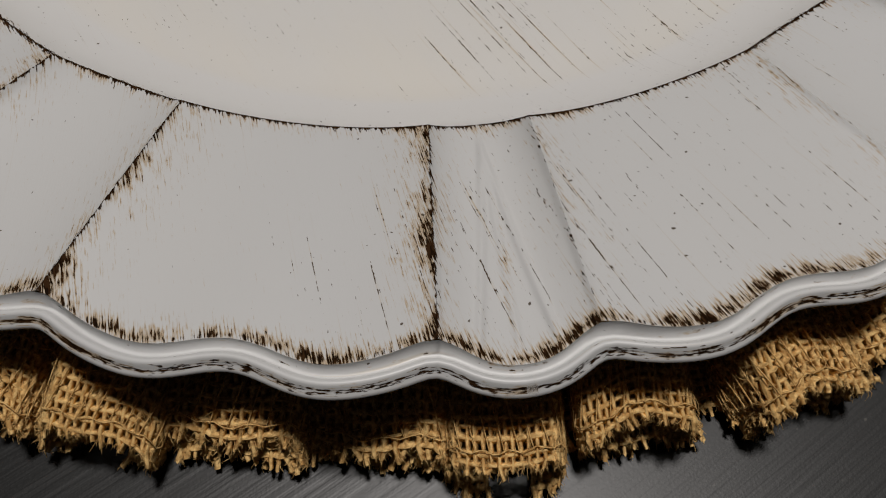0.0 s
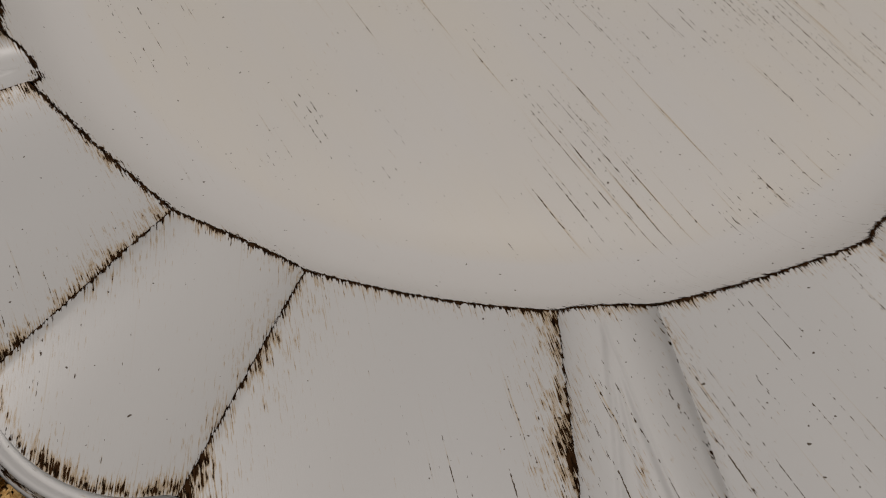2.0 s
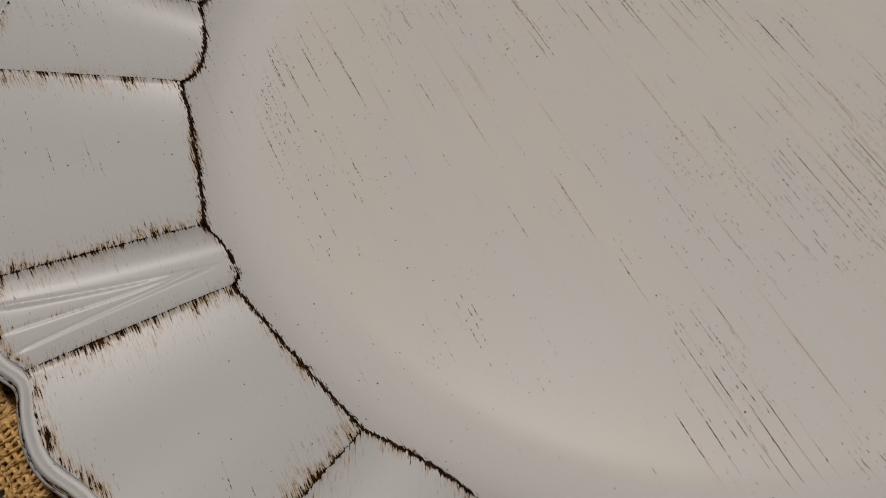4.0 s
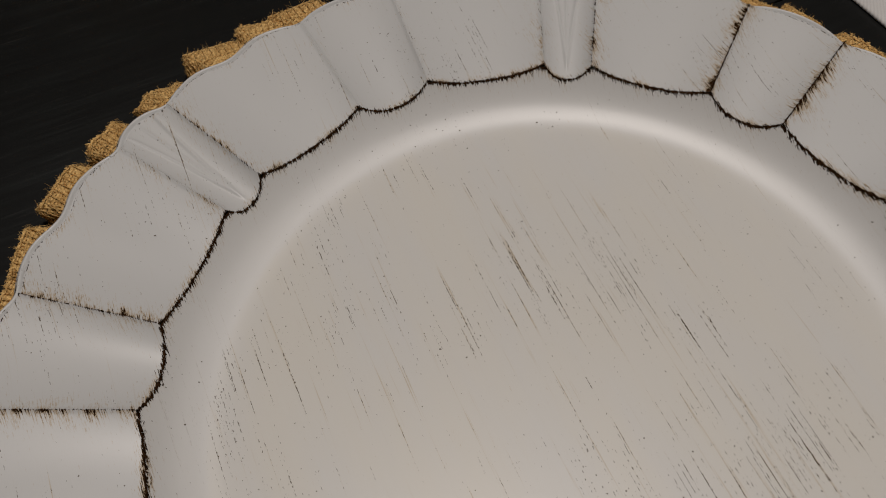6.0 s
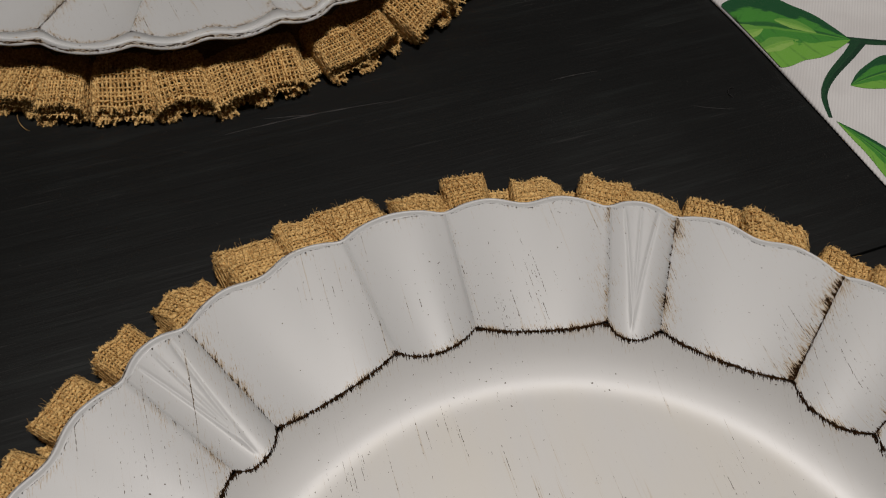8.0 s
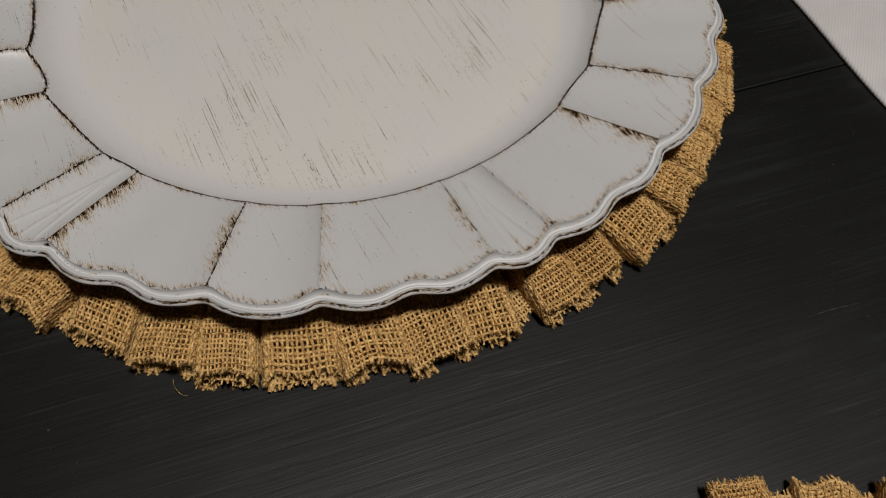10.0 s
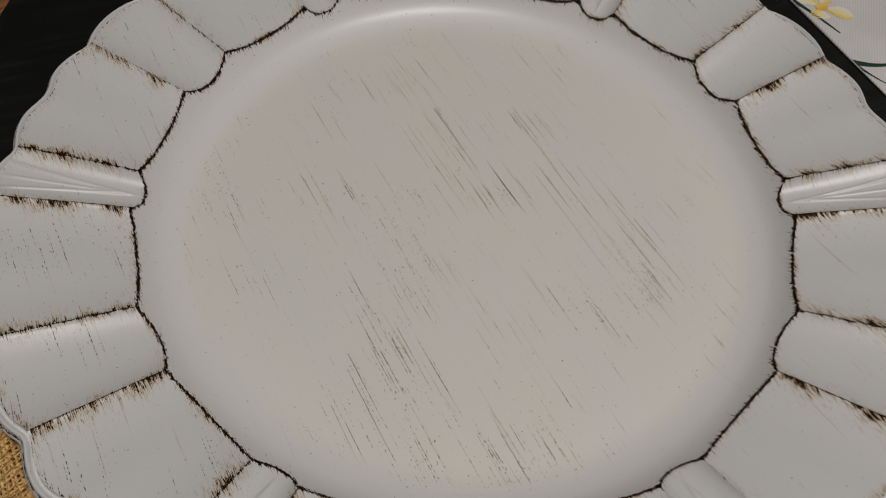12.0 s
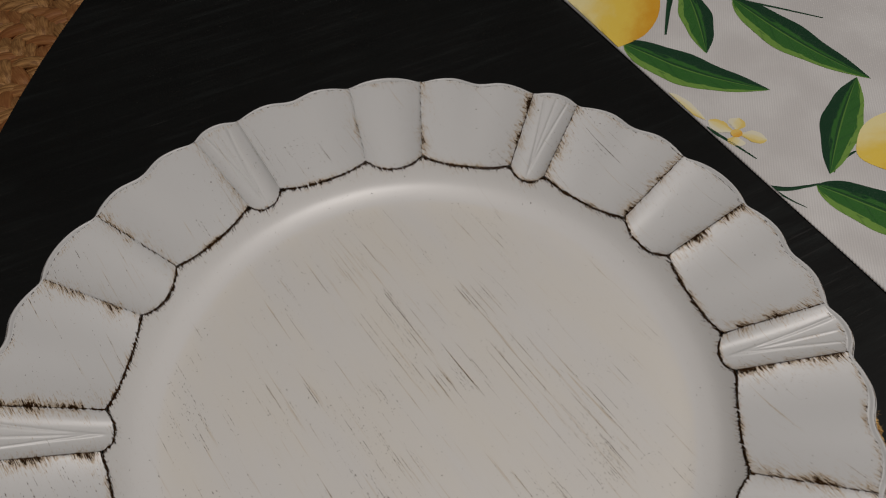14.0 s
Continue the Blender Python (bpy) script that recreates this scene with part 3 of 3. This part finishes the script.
def pleat_mesh(seed, name="pleat", start=0.35, fuzz=15, hairs=190):
    """One box pleat of the ruffle, woven yarn by yarn: x across, y outwards from the stitched circle, z up; start: the share of the length hidden under the plate and left out."""
    rnd = random.Random(seed)
    half = 0.0099 * rnd.uniform(0.97, 1.05)
    high = rnd.uniform(0.0138, 0.0168)
    length = rnd.uniform(0.0325, 0.0355)
    lean = rnd.uniform(-0.0012, 0.0012)
    droop = rnd.uniform(0.22, 0.72)
    waves = [(rnd.uniform(0.0002, 0.0007), rnd.uniform(150, 420), rnd.uniform(0, 6.3)) for _ in range(3)]
    skew = rnd.uniform(-0.002, 0.002)
    # section: under-fold, side, top, side, under-fold
    ctrl = [Vector((-half * 0.45, 0.0024)), Vector((-half * 0.98, 0.0020)), Vector((-half * 1.04, high * 0.5)), Vector((-half * 0.93, high * 0.93)),
            Vector((-half * 0.4, high * 1.02)), Vector((half * 0.4, high * rnd.uniform(0.96, 1.05))), Vector((half * 0.93, high * 0.92)), Vector((half * 1.04, high * 0.5)),
            Vector((half * 0.98, 0.0020)), Vector((half * 0.45, 0.0024))]
    fine = []
    for i in range(len(ctrl) - 1):
        p0, p1, p2, p3 = ctrl[max(i - 1, 0)], ctrl[i], ctrl[i + 1], ctrl[min(i + 2, len(ctrl) - 1)]
        for k in range(8):
            t = k / 8
            fine.append(0.5 * ((2 * p1) + (p2 - p0) * t + (2 * p0 - 5 * p1 + 4 * p2 - p3) * t * t + (3 * p1 - p0 - 3 * p2 + p3) * t ** 3))
    fine.append(ctrl[-1])
    arc = [0.0]
    for a, b in zip(fine, fine[1:]):
        arc.append(arc[-1] + (b - a).length)
    arc = np.array(arc)
    xs, zs = np.array([p.x for p in fine]), np.array([p.y for p in fine])

    def surf(s, y):
        f = y / length
        y += f ** 3 * sum(h * math.sin(k * s + p) for h, k, p in waves)
        x, z = float(np.interp(s, arc, xs)), float(np.interp(s, arc, zs))
        low = 0.62 + 0.38 * min(1.0, f * 1.8)
        z = 0.0012 + (z - 0.0012) * low - droop * max(0.0, f - 0.45) ** 1.6 * 2.6 * max(z - 0.0035, 0.0)
        return Vector((x * (0.94 + 0.09 * f) + lean * z / high + skew * f * f, y, max(z, 0.0012)))

    def normal(s, y):
        e = 0.0006
        n = (surf(min(s + e, arc[-1]), y) - surf(max(s - e, 0), y)).cross(surf(s, y + e) - surf(s, y - e))
        return n.normalized()

    verts, faces = [], []
    total = arc[-1]
    ns, ny = int(total / PITCH), int(length / PITCH)
    first = int(ny * start)
    wob = [rnd.uniform(-0.0003, 0.0003) for _ in range(ns + ny + 2)]
    amp = 0.00027
    for a in range(ns + 1):
        s = min(max(total * a / ns + wob[a], 0), total)
        path, ups = [], []
        fray = rnd.uniform(0.0004, 0.0019)
        for b in range(first, ny + 1):
            y = length * b / ny
            n = normal(s, y)
            path.append(surf(s, y) + n * amp * (1 if (a + b) % 2 else -1))
            ups.append(n)
        tip = surf(s, length + fray) + Vector((rnd.uniform(-0.001, 0.001), 0, rnd.uniform(-0.0008, 0.0006)))
        tip.z = max(tip.z, 0.0008)
        path.append(tip)
        ups.append(ups[-1])
        tube(path, ups, 0.00061 * rnd.uniform(0.85, 1.15), verts, faces, 0.85)
        for _ in range(fuzz):
            q = path[-2].lerp(path[-1], rnd.uniform(0, 0.9)) + Vector((rnd.uniform(-0.0006, 0.0006), rnd.uniform(-0.001, 0.0002), 0))
            out = Vector((rnd.uniform(-0.0009, 0.0009), rnd.uniform(0.0003, 0.0012), rnd.uniform(-0.0009, 0.0006)))
            ends = [q, q + out * 0.6 + Vector((0, 0, rnd.uniform(0, 0.0003))), q + out + Vector((rnd.uniform(-0.0004, 0.0004), 0, -0.0003))]
            for e in ends:
                e.z = max(e.z, 0.0006)
            tube(ends, [Vector((0, 0.1, 1))] * 3, 0.00006, verts, faces, 0.4)
    for b in range(max(1, first), ny + 1):
        y = length * b / ny + wob[ns + b]
        path, ups = [], []
        for a in range(ns + 1):
            s = total * a / ns
            n = normal(s, y)
            path.append(surf(s, y) + n * amp * (-1 if (a + b) % 2 else 1))
            ups.append(n)
        tube(path, ups, 0.00060 * rnd.uniform(0.8, 1.15), verts, faces)
    # loose hairs that stand off the weave
    for _ in range(hairs):
        s, y = rnd.uniform(0.2, 0.8) * total, rnd.uniform(max(0.3, start), 1.0) * length
        n, d = normal(s, y), rnd.uniform(0, math.pi)
        e1 = (surf(s + 0.0006, y) - surf(s, y)).normalized()
        way = e1 * math.cos(d) + Vector((0, 1, 0)) * math.sin(d)
        lng = rnd.uniform(0.0010, 0.0032)
        q = surf(s, y) + n * 0.0009
        tube([q, q + way * lng * 0.5 + n * rnd.uniform(0.0001, 0.0006), q + way * lng + n * rnd.uniform(-0.0005, 0.0004)], [n] * 3, 0.00005, verts, faces, 0.5)
    # the overlock seam: slanting fine threads between two rows of stitching
    inner, outer, n = length - 0.0105, length - 0.0016, int(total / 0.0027)
    for i in range(n):
        s0 = total * (i + 0.2) / n
        s1 = min(s0 + 0.0030, total)
        pts = [(s0 + (s1 - s0) * f, inner + (outer - inner) * f) for f in (0, 0.25, 0.5, 0.75, 1.0)]
        ups = [normal(*q) for q in pts]
        tube([surf(*q) + u * 0.00105 for q, u in zip(pts, ups)], ups, 0.00014, verts, faces)
    for y in (inner, outer):
        pts = [(total * i / 40, y + 0.0003 * math.sin(i * 1.7)) for i in range(41)]
        ups = [normal(*q) for q in pts]
        tube([surf(*q) + u * 0.00100 for q, u in zip(pts, ups)], ups, 0.00014, verts, faces)
    return mesh_of(name, verts, faces, BURLAP, smooth=True)


PLEATS = [pleat_mesh(100 + k) for k in range(8)]


FOLDS = [pleat_mesh(200 + k, "under_fold", 0.62, 5, 20) for k in range(5)]
LININGS = [pleat_mesh(300 + k, "lining", 0.80, 6, 6) for k in range(4)]


def placemat(label, cx, cy, seed, inner, count=50):
    rnd = random.Random(seed)
    widths = [rnd.uniform(0.82, 1.2) for _ in range(count)]
    unit, along = 360.0 / sum(widths), 0.0
    root = tagged(new("placemat"), label, "placemat", "burlap placemats under the plates")
    root.location = (cx, cy, 0.0)
    n = 120
    prof = [(0.0, 0.0005), (0.128, 0.0005), (0.1445, 0.0008), (0.146, 0.0018), (0.1445, 0.0030), (0.128, 0.0052), (0.10, 0.0058), (0.0, 0.0058)]
    verts = [(r * math.cos(2 * math.pi * i / n), r * math.sin(2 * math.pi * i / n), z) for r, z in prof for i in range(n)]
    # the centre wears the darkened burlap, shaded by colour beneath the plate
    attach(new("mat_centre", mesh_of("mat_centre", verts, grid_faces(n, len(prof), True), BURLAP_SHADED)), root, "flat round burlap centre under the plate")
    for i in range(count):
        a = along + 0.5 * widths[i] * unit
        along += widths[i] * unit
        fill = widths[i] * unit / 360.0 * 49
        th = radians(a)
        r = inner + rnd.uniform(-0.0015, 0.0015)
        ob = attach(new("pleat", PLEATS[rnd.randrange(len(PLEATS))]), root)
        ob.matrix_basis = Matrix.Translation((r * math.cos(th), r * math.sin(th), 0.0)) @ pose(0, 0, 0, 0, rnd.uniform(-12, 12), a - 90 + rnd.uniform(-9, 9)) @ Matrix.Diagonal((rnd.choice((-1, 1)) * fill * rnd.uniform(0.80, 0.92), 1, rnd.uniform(0.80, 1.1), 1))
        # the inner layer of the fold, seen in its mouth
        inside = attach(new("lining", LININGS[rnd.randrange(len(LININGS))]), ob)
        inside.matrix_basis = pose(0, rnd.uniform(-0.0012, 0.0012), 0.0004, 0, 0, rnd.uniform(-4, 4)) @ Matrix.Diagonal((0.88, 1, rnd.uniform(0.34, 0.5), 1))
        # the lower fold between this pleat and the next
        th2 = radians(along)
        low = attach(new("under_fold", FOLDS[rnd.randrange(len(FOLDS))]), root)
        low.matrix_basis = Matrix.Translation(((inner - 0.001) * math.cos(th2), (inner - 0.001) * math.sin(th2), 0.0)) @ pose(0, 0, 0, 0, rnd.uniform(-4, 4), along - 90 + rnd.uniform(-9, 9)) @ Matrix.Diagonal((rnd.choice((-1, 1)) * rnd.uniform(0.62, 0.85), rnd.uniform(0.90, 0.98), rnd.uniform(0.22, 0.40), 1))
    for i in range(5):
        a, verts, faces = rnd.uniform(0, 2 * math.pi), [], []
        p = Vector((0.168 * math.cos(a), 0.168 * math.sin(a), rnd.uniform(0.003, 0.009)))
        d = Vector((math.cos(a), math.sin(a), 0))
        side = Vector((-d.y, d.x, 0)) * rnd.choice((-1, 1))
        path = []
        lng, curl = rnd.uniform(0.003, 0.0055), rnd.uniform(0.3, 1.6)
        for k in range(7):
            f = k / 6
            q = p + d * lng * f * math.cos(curl * f) + side * lng * f * math.sin(curl * f)
            q.z = max(0.0004, p.z * (1 - f * 1.1))
            path.append(q)
        tube(path, [Vector((0, 0.05, 1))] * 7, 0.00011, verts, faces, 0.4)
        attach(new("loose_fibre", mesh_of("loose_fibre", verts, faces, BURLAP)), root)
    return root


placemat("round ruffled tan burlap placemat under a white plate", -0.0006, 0.0081, 3, 0.1358)
placemat("round ruffled tan burlap placemat showing beyond one side of its plate", -0.2265, 0.3378, 8, 0.1299)

for _at, _turn, _size, _curl in (((0.040, 0.2443), 190, 0.0075, 2.6), ((-0.155, 0.1870), 20, 0.004, 1.2), ((-0.012, 0.318), 60, 0.004, 1.5)):
    lint("tiny pale curl of lint on the black table", _at, _turn, _size, _curl)

# 24 seams, clockwise from the first fan's leading seam: glaze held by each
STAIN_A = [0.50, 0.90, 0.92, 0.95, 0.90, 0.88, 0.80, 0.82, 0.52, 0.70, 0.20, 0.24, 0.58, 0.78, 1.0, 1.05, 1.0, 0.85, 0.7, 0.8, 0.5, 0.5, 0.5, 0.45]
STAIN_B = [0.40, 0.22, 0.50, 0.62, 0.86, 0.70, 0.78, 0.88, 0.86, 0.88, 0.84, 0.86, 0.45, 0.60, 0.50, 0.86, 0.86, 0.86, 0.88, 0.90, 0.85, 0.92, 0.70, 0.72]
WEAR_A = [(0.012, 0.050, 0.05, 0.009, 0.36), (-0.006, -0.055, 0.045, 0.007, 0.43), (0.0, 0.0045, 0.006, 0.006, 0.65), (0.052, -0.020, 0.05, 0.010, 0.43), (-0.052, -0.02, 0.05, 0.006, 0.29), (-0.01, 0.045, 0.03, 0.012, 0.25)]
WEAR_B = [(-0.02, 0.045, 0.035, 0.008, 0.55), (0.065, -0.014, 0.055, 0.009, 0.6), (0.010, -0.030, 0.045, 0.007, 0.55), (-0.055, -0.005, 0.05, 0.006, 0.45), (0.0045, 0.007, 0.007, 0.007, 0.8), (0.03, 0.03, 0.05, 0.006, 0.45), (-0.03, -0.03, 0.04, 0.02, 0.25)]
charger_plate("antique white charger plate with scalloped fluted rim, brown-brushed seams", 0.0, 0.0, -90.0, -63.0, 0.0, STAIN_A, 0.31, WEAR_A, 0.0018, comb=((-135, -50, 0.45),), grime=(-95, 0.30, 1.08))
charger_plate("antique white charger plate with scalloped rim and long brown brush streaks", -0.2263, 0.3405, 129.62, -53.0, 0.0, [1.12 * v for v in STAIN_B], 1.77, WEAR_B, 0.0050, 0.0004, grime=(-60, 0.45, 0.85))

# ---------------------------------------------------------------- lemon-print table runner
RUN_O, RUN_D, RUN_N = Vector((-0.035, 0.4026, 0)), Vector((0.5445, -0.8388, 0)), Vector((0.8388, 0.5445, 0))


def table_runner():
    root = tagged(new("table_runner"), "white cotton table runner printed with lemons and green leaves", "table runner")
    root.location = (RUN_O.x, RUN_O.y, 0.0)

    def ground(u, w):
        """Height of the cloth u along and w in from its edge."""
        z = 0.0011 + 0.00045 * math.sin(u * 21 + w * 9) * math.sin(w * 26 + 1.0) + 0.0003 * math.sin(u * 47 - w * 31)
        f = min(max((0.017 - w) / 0.005, 0.0), 1.0)
        return z + 0.0006 * f * f * (3 - 2 * f)

    def drift(u):
        """How far the edge bows out of its line."""
        return -0.0048 * math.exp(-((u - 0.075) / 0.05) ** 2)

    us = np.linspace(-0.42, 0.50, 185)
    ws = np.array([0.0, 0.0006, 0.002, 0.006, 0.0125, 0.0138, 0.0146, 0.018] + list(np.linspace(0.024, 0.40, 90)))
    verts = []
    for w in ws:
        for u in us:
            p = RUN_D * u + RUN_N * (w + drift(u) * max(0.0, 1 - w / 0.1))
            verts.append((p.x, p.y, ground(u, w) if w > 0.0003 else 0.0007))
    nu = len(us)
    verts += [(p.x, p.y, 0.0002) for p in (RUN_D * u + RUN_N * (0.0004 + drift(u)) for u in us)]
    faces = grid_faces(nu, len(ws))
    base = nu * len(ws)
    faces += [(base + i, base + i + 1, i + 1, i) for i in range(nu - 1)]
    attach(new("cloth", mesh_of("cloth", verts, faces, COTTON)), root, "white twill cloth with a folded hem")

    def inked(name, verts2, uvs, faces, mat, lift, label=""):
        out = []
        for x, y in verts2:
            d = Vector((x, y, 0)) - RUN_O
            u, w = d.dot(RUN_D), d.dot(RUN_N)
            w = max(w, drift(u) + 0.0004)
            p = RUN_D * u + RUN_N * w
            out.append((p.x, p.y, max(ground(u, w), ground(u, w - drift(u))) + lift * 0.2 + 0.00012))
        attach(new(name, mesh_of(name, out, faces, mat, {"leaf": uvs})), root, label)

    def leaf(name, a, b, width, bow, mat, lift=0.00025, full=0.42, label=""):
        """A leaf from a to b; bow bends it to its left, full is where it is widest."""
        a, b = Vector(a), Vector(b)
        ax = b - a
        side = Vector((-ax.y, ax.x)).normalized()
        rows, cols = 41, 9
        v2, uv = [], []
        for i in range(rows):
            f = i / (rows - 1)
            g = f ** (math.log(0.5) / math.log(full))
            wd = width * 0.5 * max(math.sin(math.pi * g), 0.0) ** 0.85 * (1 + 0.05 * math.sin(17 * f))
            c = a + ax * f + side * bow * math.sin(math.pi * f)
            for j in range(cols):
                t = j / (cols - 1) * 2 - 1
                v2.append((c.x + side.x * wd * t, c.y + side.y * wd * t))
                uv.append((f, t))
        inked(name, v2, uv, grid_faces(cols, rows), mat, lift, label)

    def stem(pts, width, lift=0.0002):
        pts = [Vector(p) for p in pts]
        v2, uv, n = [], [], 24
        for i in range(n):
            f = i / (n - 1) * (len(pts) - 1)
            k = min(int(f), len(pts) - 2)
            p0, p1, p2, p3 = pts[max(k - 1, 0)], pts[k], pts[k + 1], pts[min(k + 2, len(pts) - 1)]
            t = f - k
            c = 0.5 * ((2 * p1) + (p2 - p0) * t + (2 * p0 - 5 * p1 + 4 * p2 - p3) * t * t + (3 * p1 - p0 - 3 * p2 + p3) * t ** 3)
            d = (pts[k + 1] - pts[k]).normalized()
            s = Vector((-d.y, d.x)) * width * 0.5 * (1 - 0.8 * i / n)
            v2 += [(c.x - s.x, c.y - s.y), (c.x + s.x, c.y + s.y)]
            uv += [(i / n, -0.3), (i / n, 0.3)]
        inked("printed_stem", v2, uv, grid_faces(2, n), STEM_INK, lift)

    def lemon(c, lng, wid, turn, mat=LEMON_INK, name="printed_lemon", lift=0.00035, tip=0.12):
        n, rows = 48, 8
        v2, uv = [], []
        ca, sa = math.cos(radians(turn)), math.sin(radians(turn))
        for j in range(rows):
            for i in range(n):
                th = 2 * math.pi * i / n
                r = j / (rows - 1)
                x, y = math.cos(th), math.sin(th)
                k = 1 + tip * max(0, abs(x)) ** 14
                x, y = x * r * lng / 2 * k, y * r * wid / 2
                v2.append((c[0] + x * ca - y * sa, c[1] + x * sa + y * ca))
                uv.append((0.5 + x / lng, math.sin(th) * r))
        inked(name, v2, uv, grid_faces(n, rows, True), mat, lift)

    # near the far plate
    lemon((-0.132, 0.592), 0.075, 0.052, 75)
    leaf("printed_leaf", (-0.130, 0.557), (-0.058, 0.525), 0.026, -0.0045, LEAF_DARK, full=0.38)
    stem([(-0.097, 0.605), (-0.101, 0.590), (-0.106, 0.566)], 0.0045)
    leaf("printed_leaf", (-0.090, 0.612), (-0.086, 0.552), 0.018, 0.001, LEAF_DARK, full=0.5)
    leaf("printed_leaf", (-0.064, 0.598), (-0.004, 0.535), 0.025, -0.004, LEAF_DARK, full=0.40)
    stem([(-0.085, 0.602), (-0.056, 0.596), (-0.017, 0.583)], 0.003)
    leaf("printed_leaf", (-0.042, 0.468), (-0.011, 0.536), 0.0195, 0.001, LEAF_DARK, full=0.50)
    lemon((0.004, 0.490), 0.056, 0.043, 20)
    stem([(-0.041, 0.470), (-0.036, 0.476), (-0.026, 0.483)], 0.0035)
    leaf("printed_leaf", (-0.050, 0.461), (0.010, 0.424), 0.025, 0.001, LEAF_DARK, full=0.40)
    stem([(-0.073, 0.458), (-0.062, 0.458), (-0.048, 0.462)], 0.0035)
    stem([(-0.071, 0.457), (-0.064, 0.451), (-0.058, 0.447)], 0.0014)
    stem([(-0.096, 0.496), (-0.085, 0.486), (-0.075, 0.476)], 0.0024)
    for a, b in (((-0.081, 0.492), (-0.067, 0.489)), ((-0.082, 0.493), (-0.094, 0.501)), ((-0.081, 0.494), (-0.078, 0.504)), ((-0.082, 0.491), (-0.084, 0.484))):
        leaf("printed_petal", a, b, 0.0088, 0.0006, PETAL_INK, 0.0002, 0.6)
    lemon((-0.0815, 0.4925), 0.0062, 0.0052, 30, CORE_INK, "printed_flower_centre", 0.0004, 0.0)
    leaf("printed_petal", (-0.111, 0.520), (-0.095, 0.501), 0.007, 0.0, PETAL_INK, 0.0002, 0.4)
    # between the plates
    leaf("printed_leaf", (0.006, 0.328), (0.030, 0.3255), 0.009, 0.0, LEAF_LIGHT, full=0.35)
    leaf("printed_leaf", (0.030, 0.276), (0.0900, 0.2828), 0.046, 0.003, LEAF_LIGHT, full=0.40)
    for a, b, wide in (((0.036, 0.271), (0.053, 0.281), 0.011), ((0.050, 0.266), (0.068, 0.278), 0.008), ((0.058, 0.289), (0.076, 0.284), 0.006)):
        leaf("printed_highlight", a, b, wide, 0.001, LOBE_INK, 0.0005, 0.45)
    stem([(0.094, 0.2835), (0.089, 0.274), (0.0795, 0.258), (0.0755, 0.246), (0.0770, 0.234)], 0.0060)
    stem([(0.086, 0.2822), (0.104, 0.284), (0.125, 0.288), (0.145, 0.296)], 0.0045)
    lemon((0.0870, 0.3450), 0.060, 0.046, 15, tip=0.17)
    lemon((0.062, 0.350), 0.074, 0.054, 70, GREY_INK, "printed_shade", 0.00015, 0.0)
    leaf("printed_leaf", (0.079, 0.2325), (0.114, 0.180), 0.0135, 0.0060, LEAF_LIGHT, full=0.55)
    leaf("printed_leaf", (0.087, 0.2545), (0.131, 0.272), 0.019, 0.004, LEAF_LIGHT, full=0.5)
    leaf("printed_leaf", (0.150, 0.258), (0.131, 0.165), 0.040, 0.000, LEAF_LIGHT, full=0.45)
    leaf("printed_leaf", (0.165, 0.300), (0.185, 0.235), 0.030, 0.004, LEAF_DARK)
    lemon((0.045, 0.44), 0.058, 0.043, 110)
    leaf("printed_leaf", (0.055, 0.405), (0.100, 0.375), 0.024, 0.003, LEAF_DARK)


table_runner()

# ---------------------------------------------------------------- woven chair beside the table
SEAT_Z = -0.228


def woven_chair():
    root = tagged(new("chair"), "low woven water-hyacinth chair seat in chunky braids beside the table", "chair")
    root.matrix_basis = pose(-0.70, 0.83, FLOOR_Z, 0, 0, 158)
    h = SEAT_Z - FLOOR_Z
    bm = bmesh.new()
    box(bm, (-0.24, -0.24, h - 0.055), (0.24, 0.24, h - 0.012), 0.008)
    seat = part("seat", bm, BROWN_WOOD, root, "brown wooden seat frame under the weave")
    for x in (-0.21, 0.21):
        for y in (-0.21, 0.21):
            bm = bmesh.new()
            box(bm, (x - 0.02, y - 0.02, 0.0), (x + 0.02, y + 0.02, h - 0.055), 0.004)
            part("leg", bm, BROWN_WOOD, root)
    rnd = random.Random(5)

    def strand(seed):
        r = random.Random(seed)
        n, m = 9, 8
        verts, bend = [], r.uniform(-0.002, 0.002)
        for i in range(n):
            f = i / (n - 1) * 2 - 1
            wd = 0.0080 * (1 - abs(f) ** 3.2) ** 0.5 + 0.0008
            for k in range(m):
                a = 2 * math.pi * k / m
                verts.append((f * 0.0215, wd * math.cos(a) + bend * (1 - f * f), wd * 0.62 * math.sin(a) + 0.0050 * (1 - f * f)))
        return mesh_of("strand", verts, grid_faces(m, n, True), HYACINTH)

    kinds = [strand(k) for k in range(5)]
    rest_v, rest_f = [], []
    rows, steps = 15, 32
    for i in range(rows):
        for j in range(steps):
            for s in (-1, 1):
                x = -0.225 + 0.45 * j / (steps - 1)
                y = -0.225 + 0.45 * i / (rows - 1) + s * 0.0078
                m = pose(x + rnd.uniform(-0.002, 0.002), y, h - 0.006 + rnd.uniform(-0.003, 0.003), s * rnd.uniform(8, 24), rnd.uniform(2, 15), s * (38 + rnd.uniform(-14, 14)))
                if -0.16 < x < 0.13 and -0.11 < y < 0.20:
                    ob = attach(new("strand", kinds[rnd.randrange(5)]), seat)
                    ob.matrix_basis = m
                else:
                    k = len(rest_v)
                    me = kinds[rnd.randrange(5)]
                    rest_v += [tuple(m @ v.co) for v in me.vertices]
                    rest_f += [tuple(q + k for q in p.vertices) for p in me.polygons]
    tagged(attach(new("weave", mesh_of("weave", rest_v, rest_f, HYACINTH)), seat), "braided strands round the seat", kind="stuff")


woven_chair()
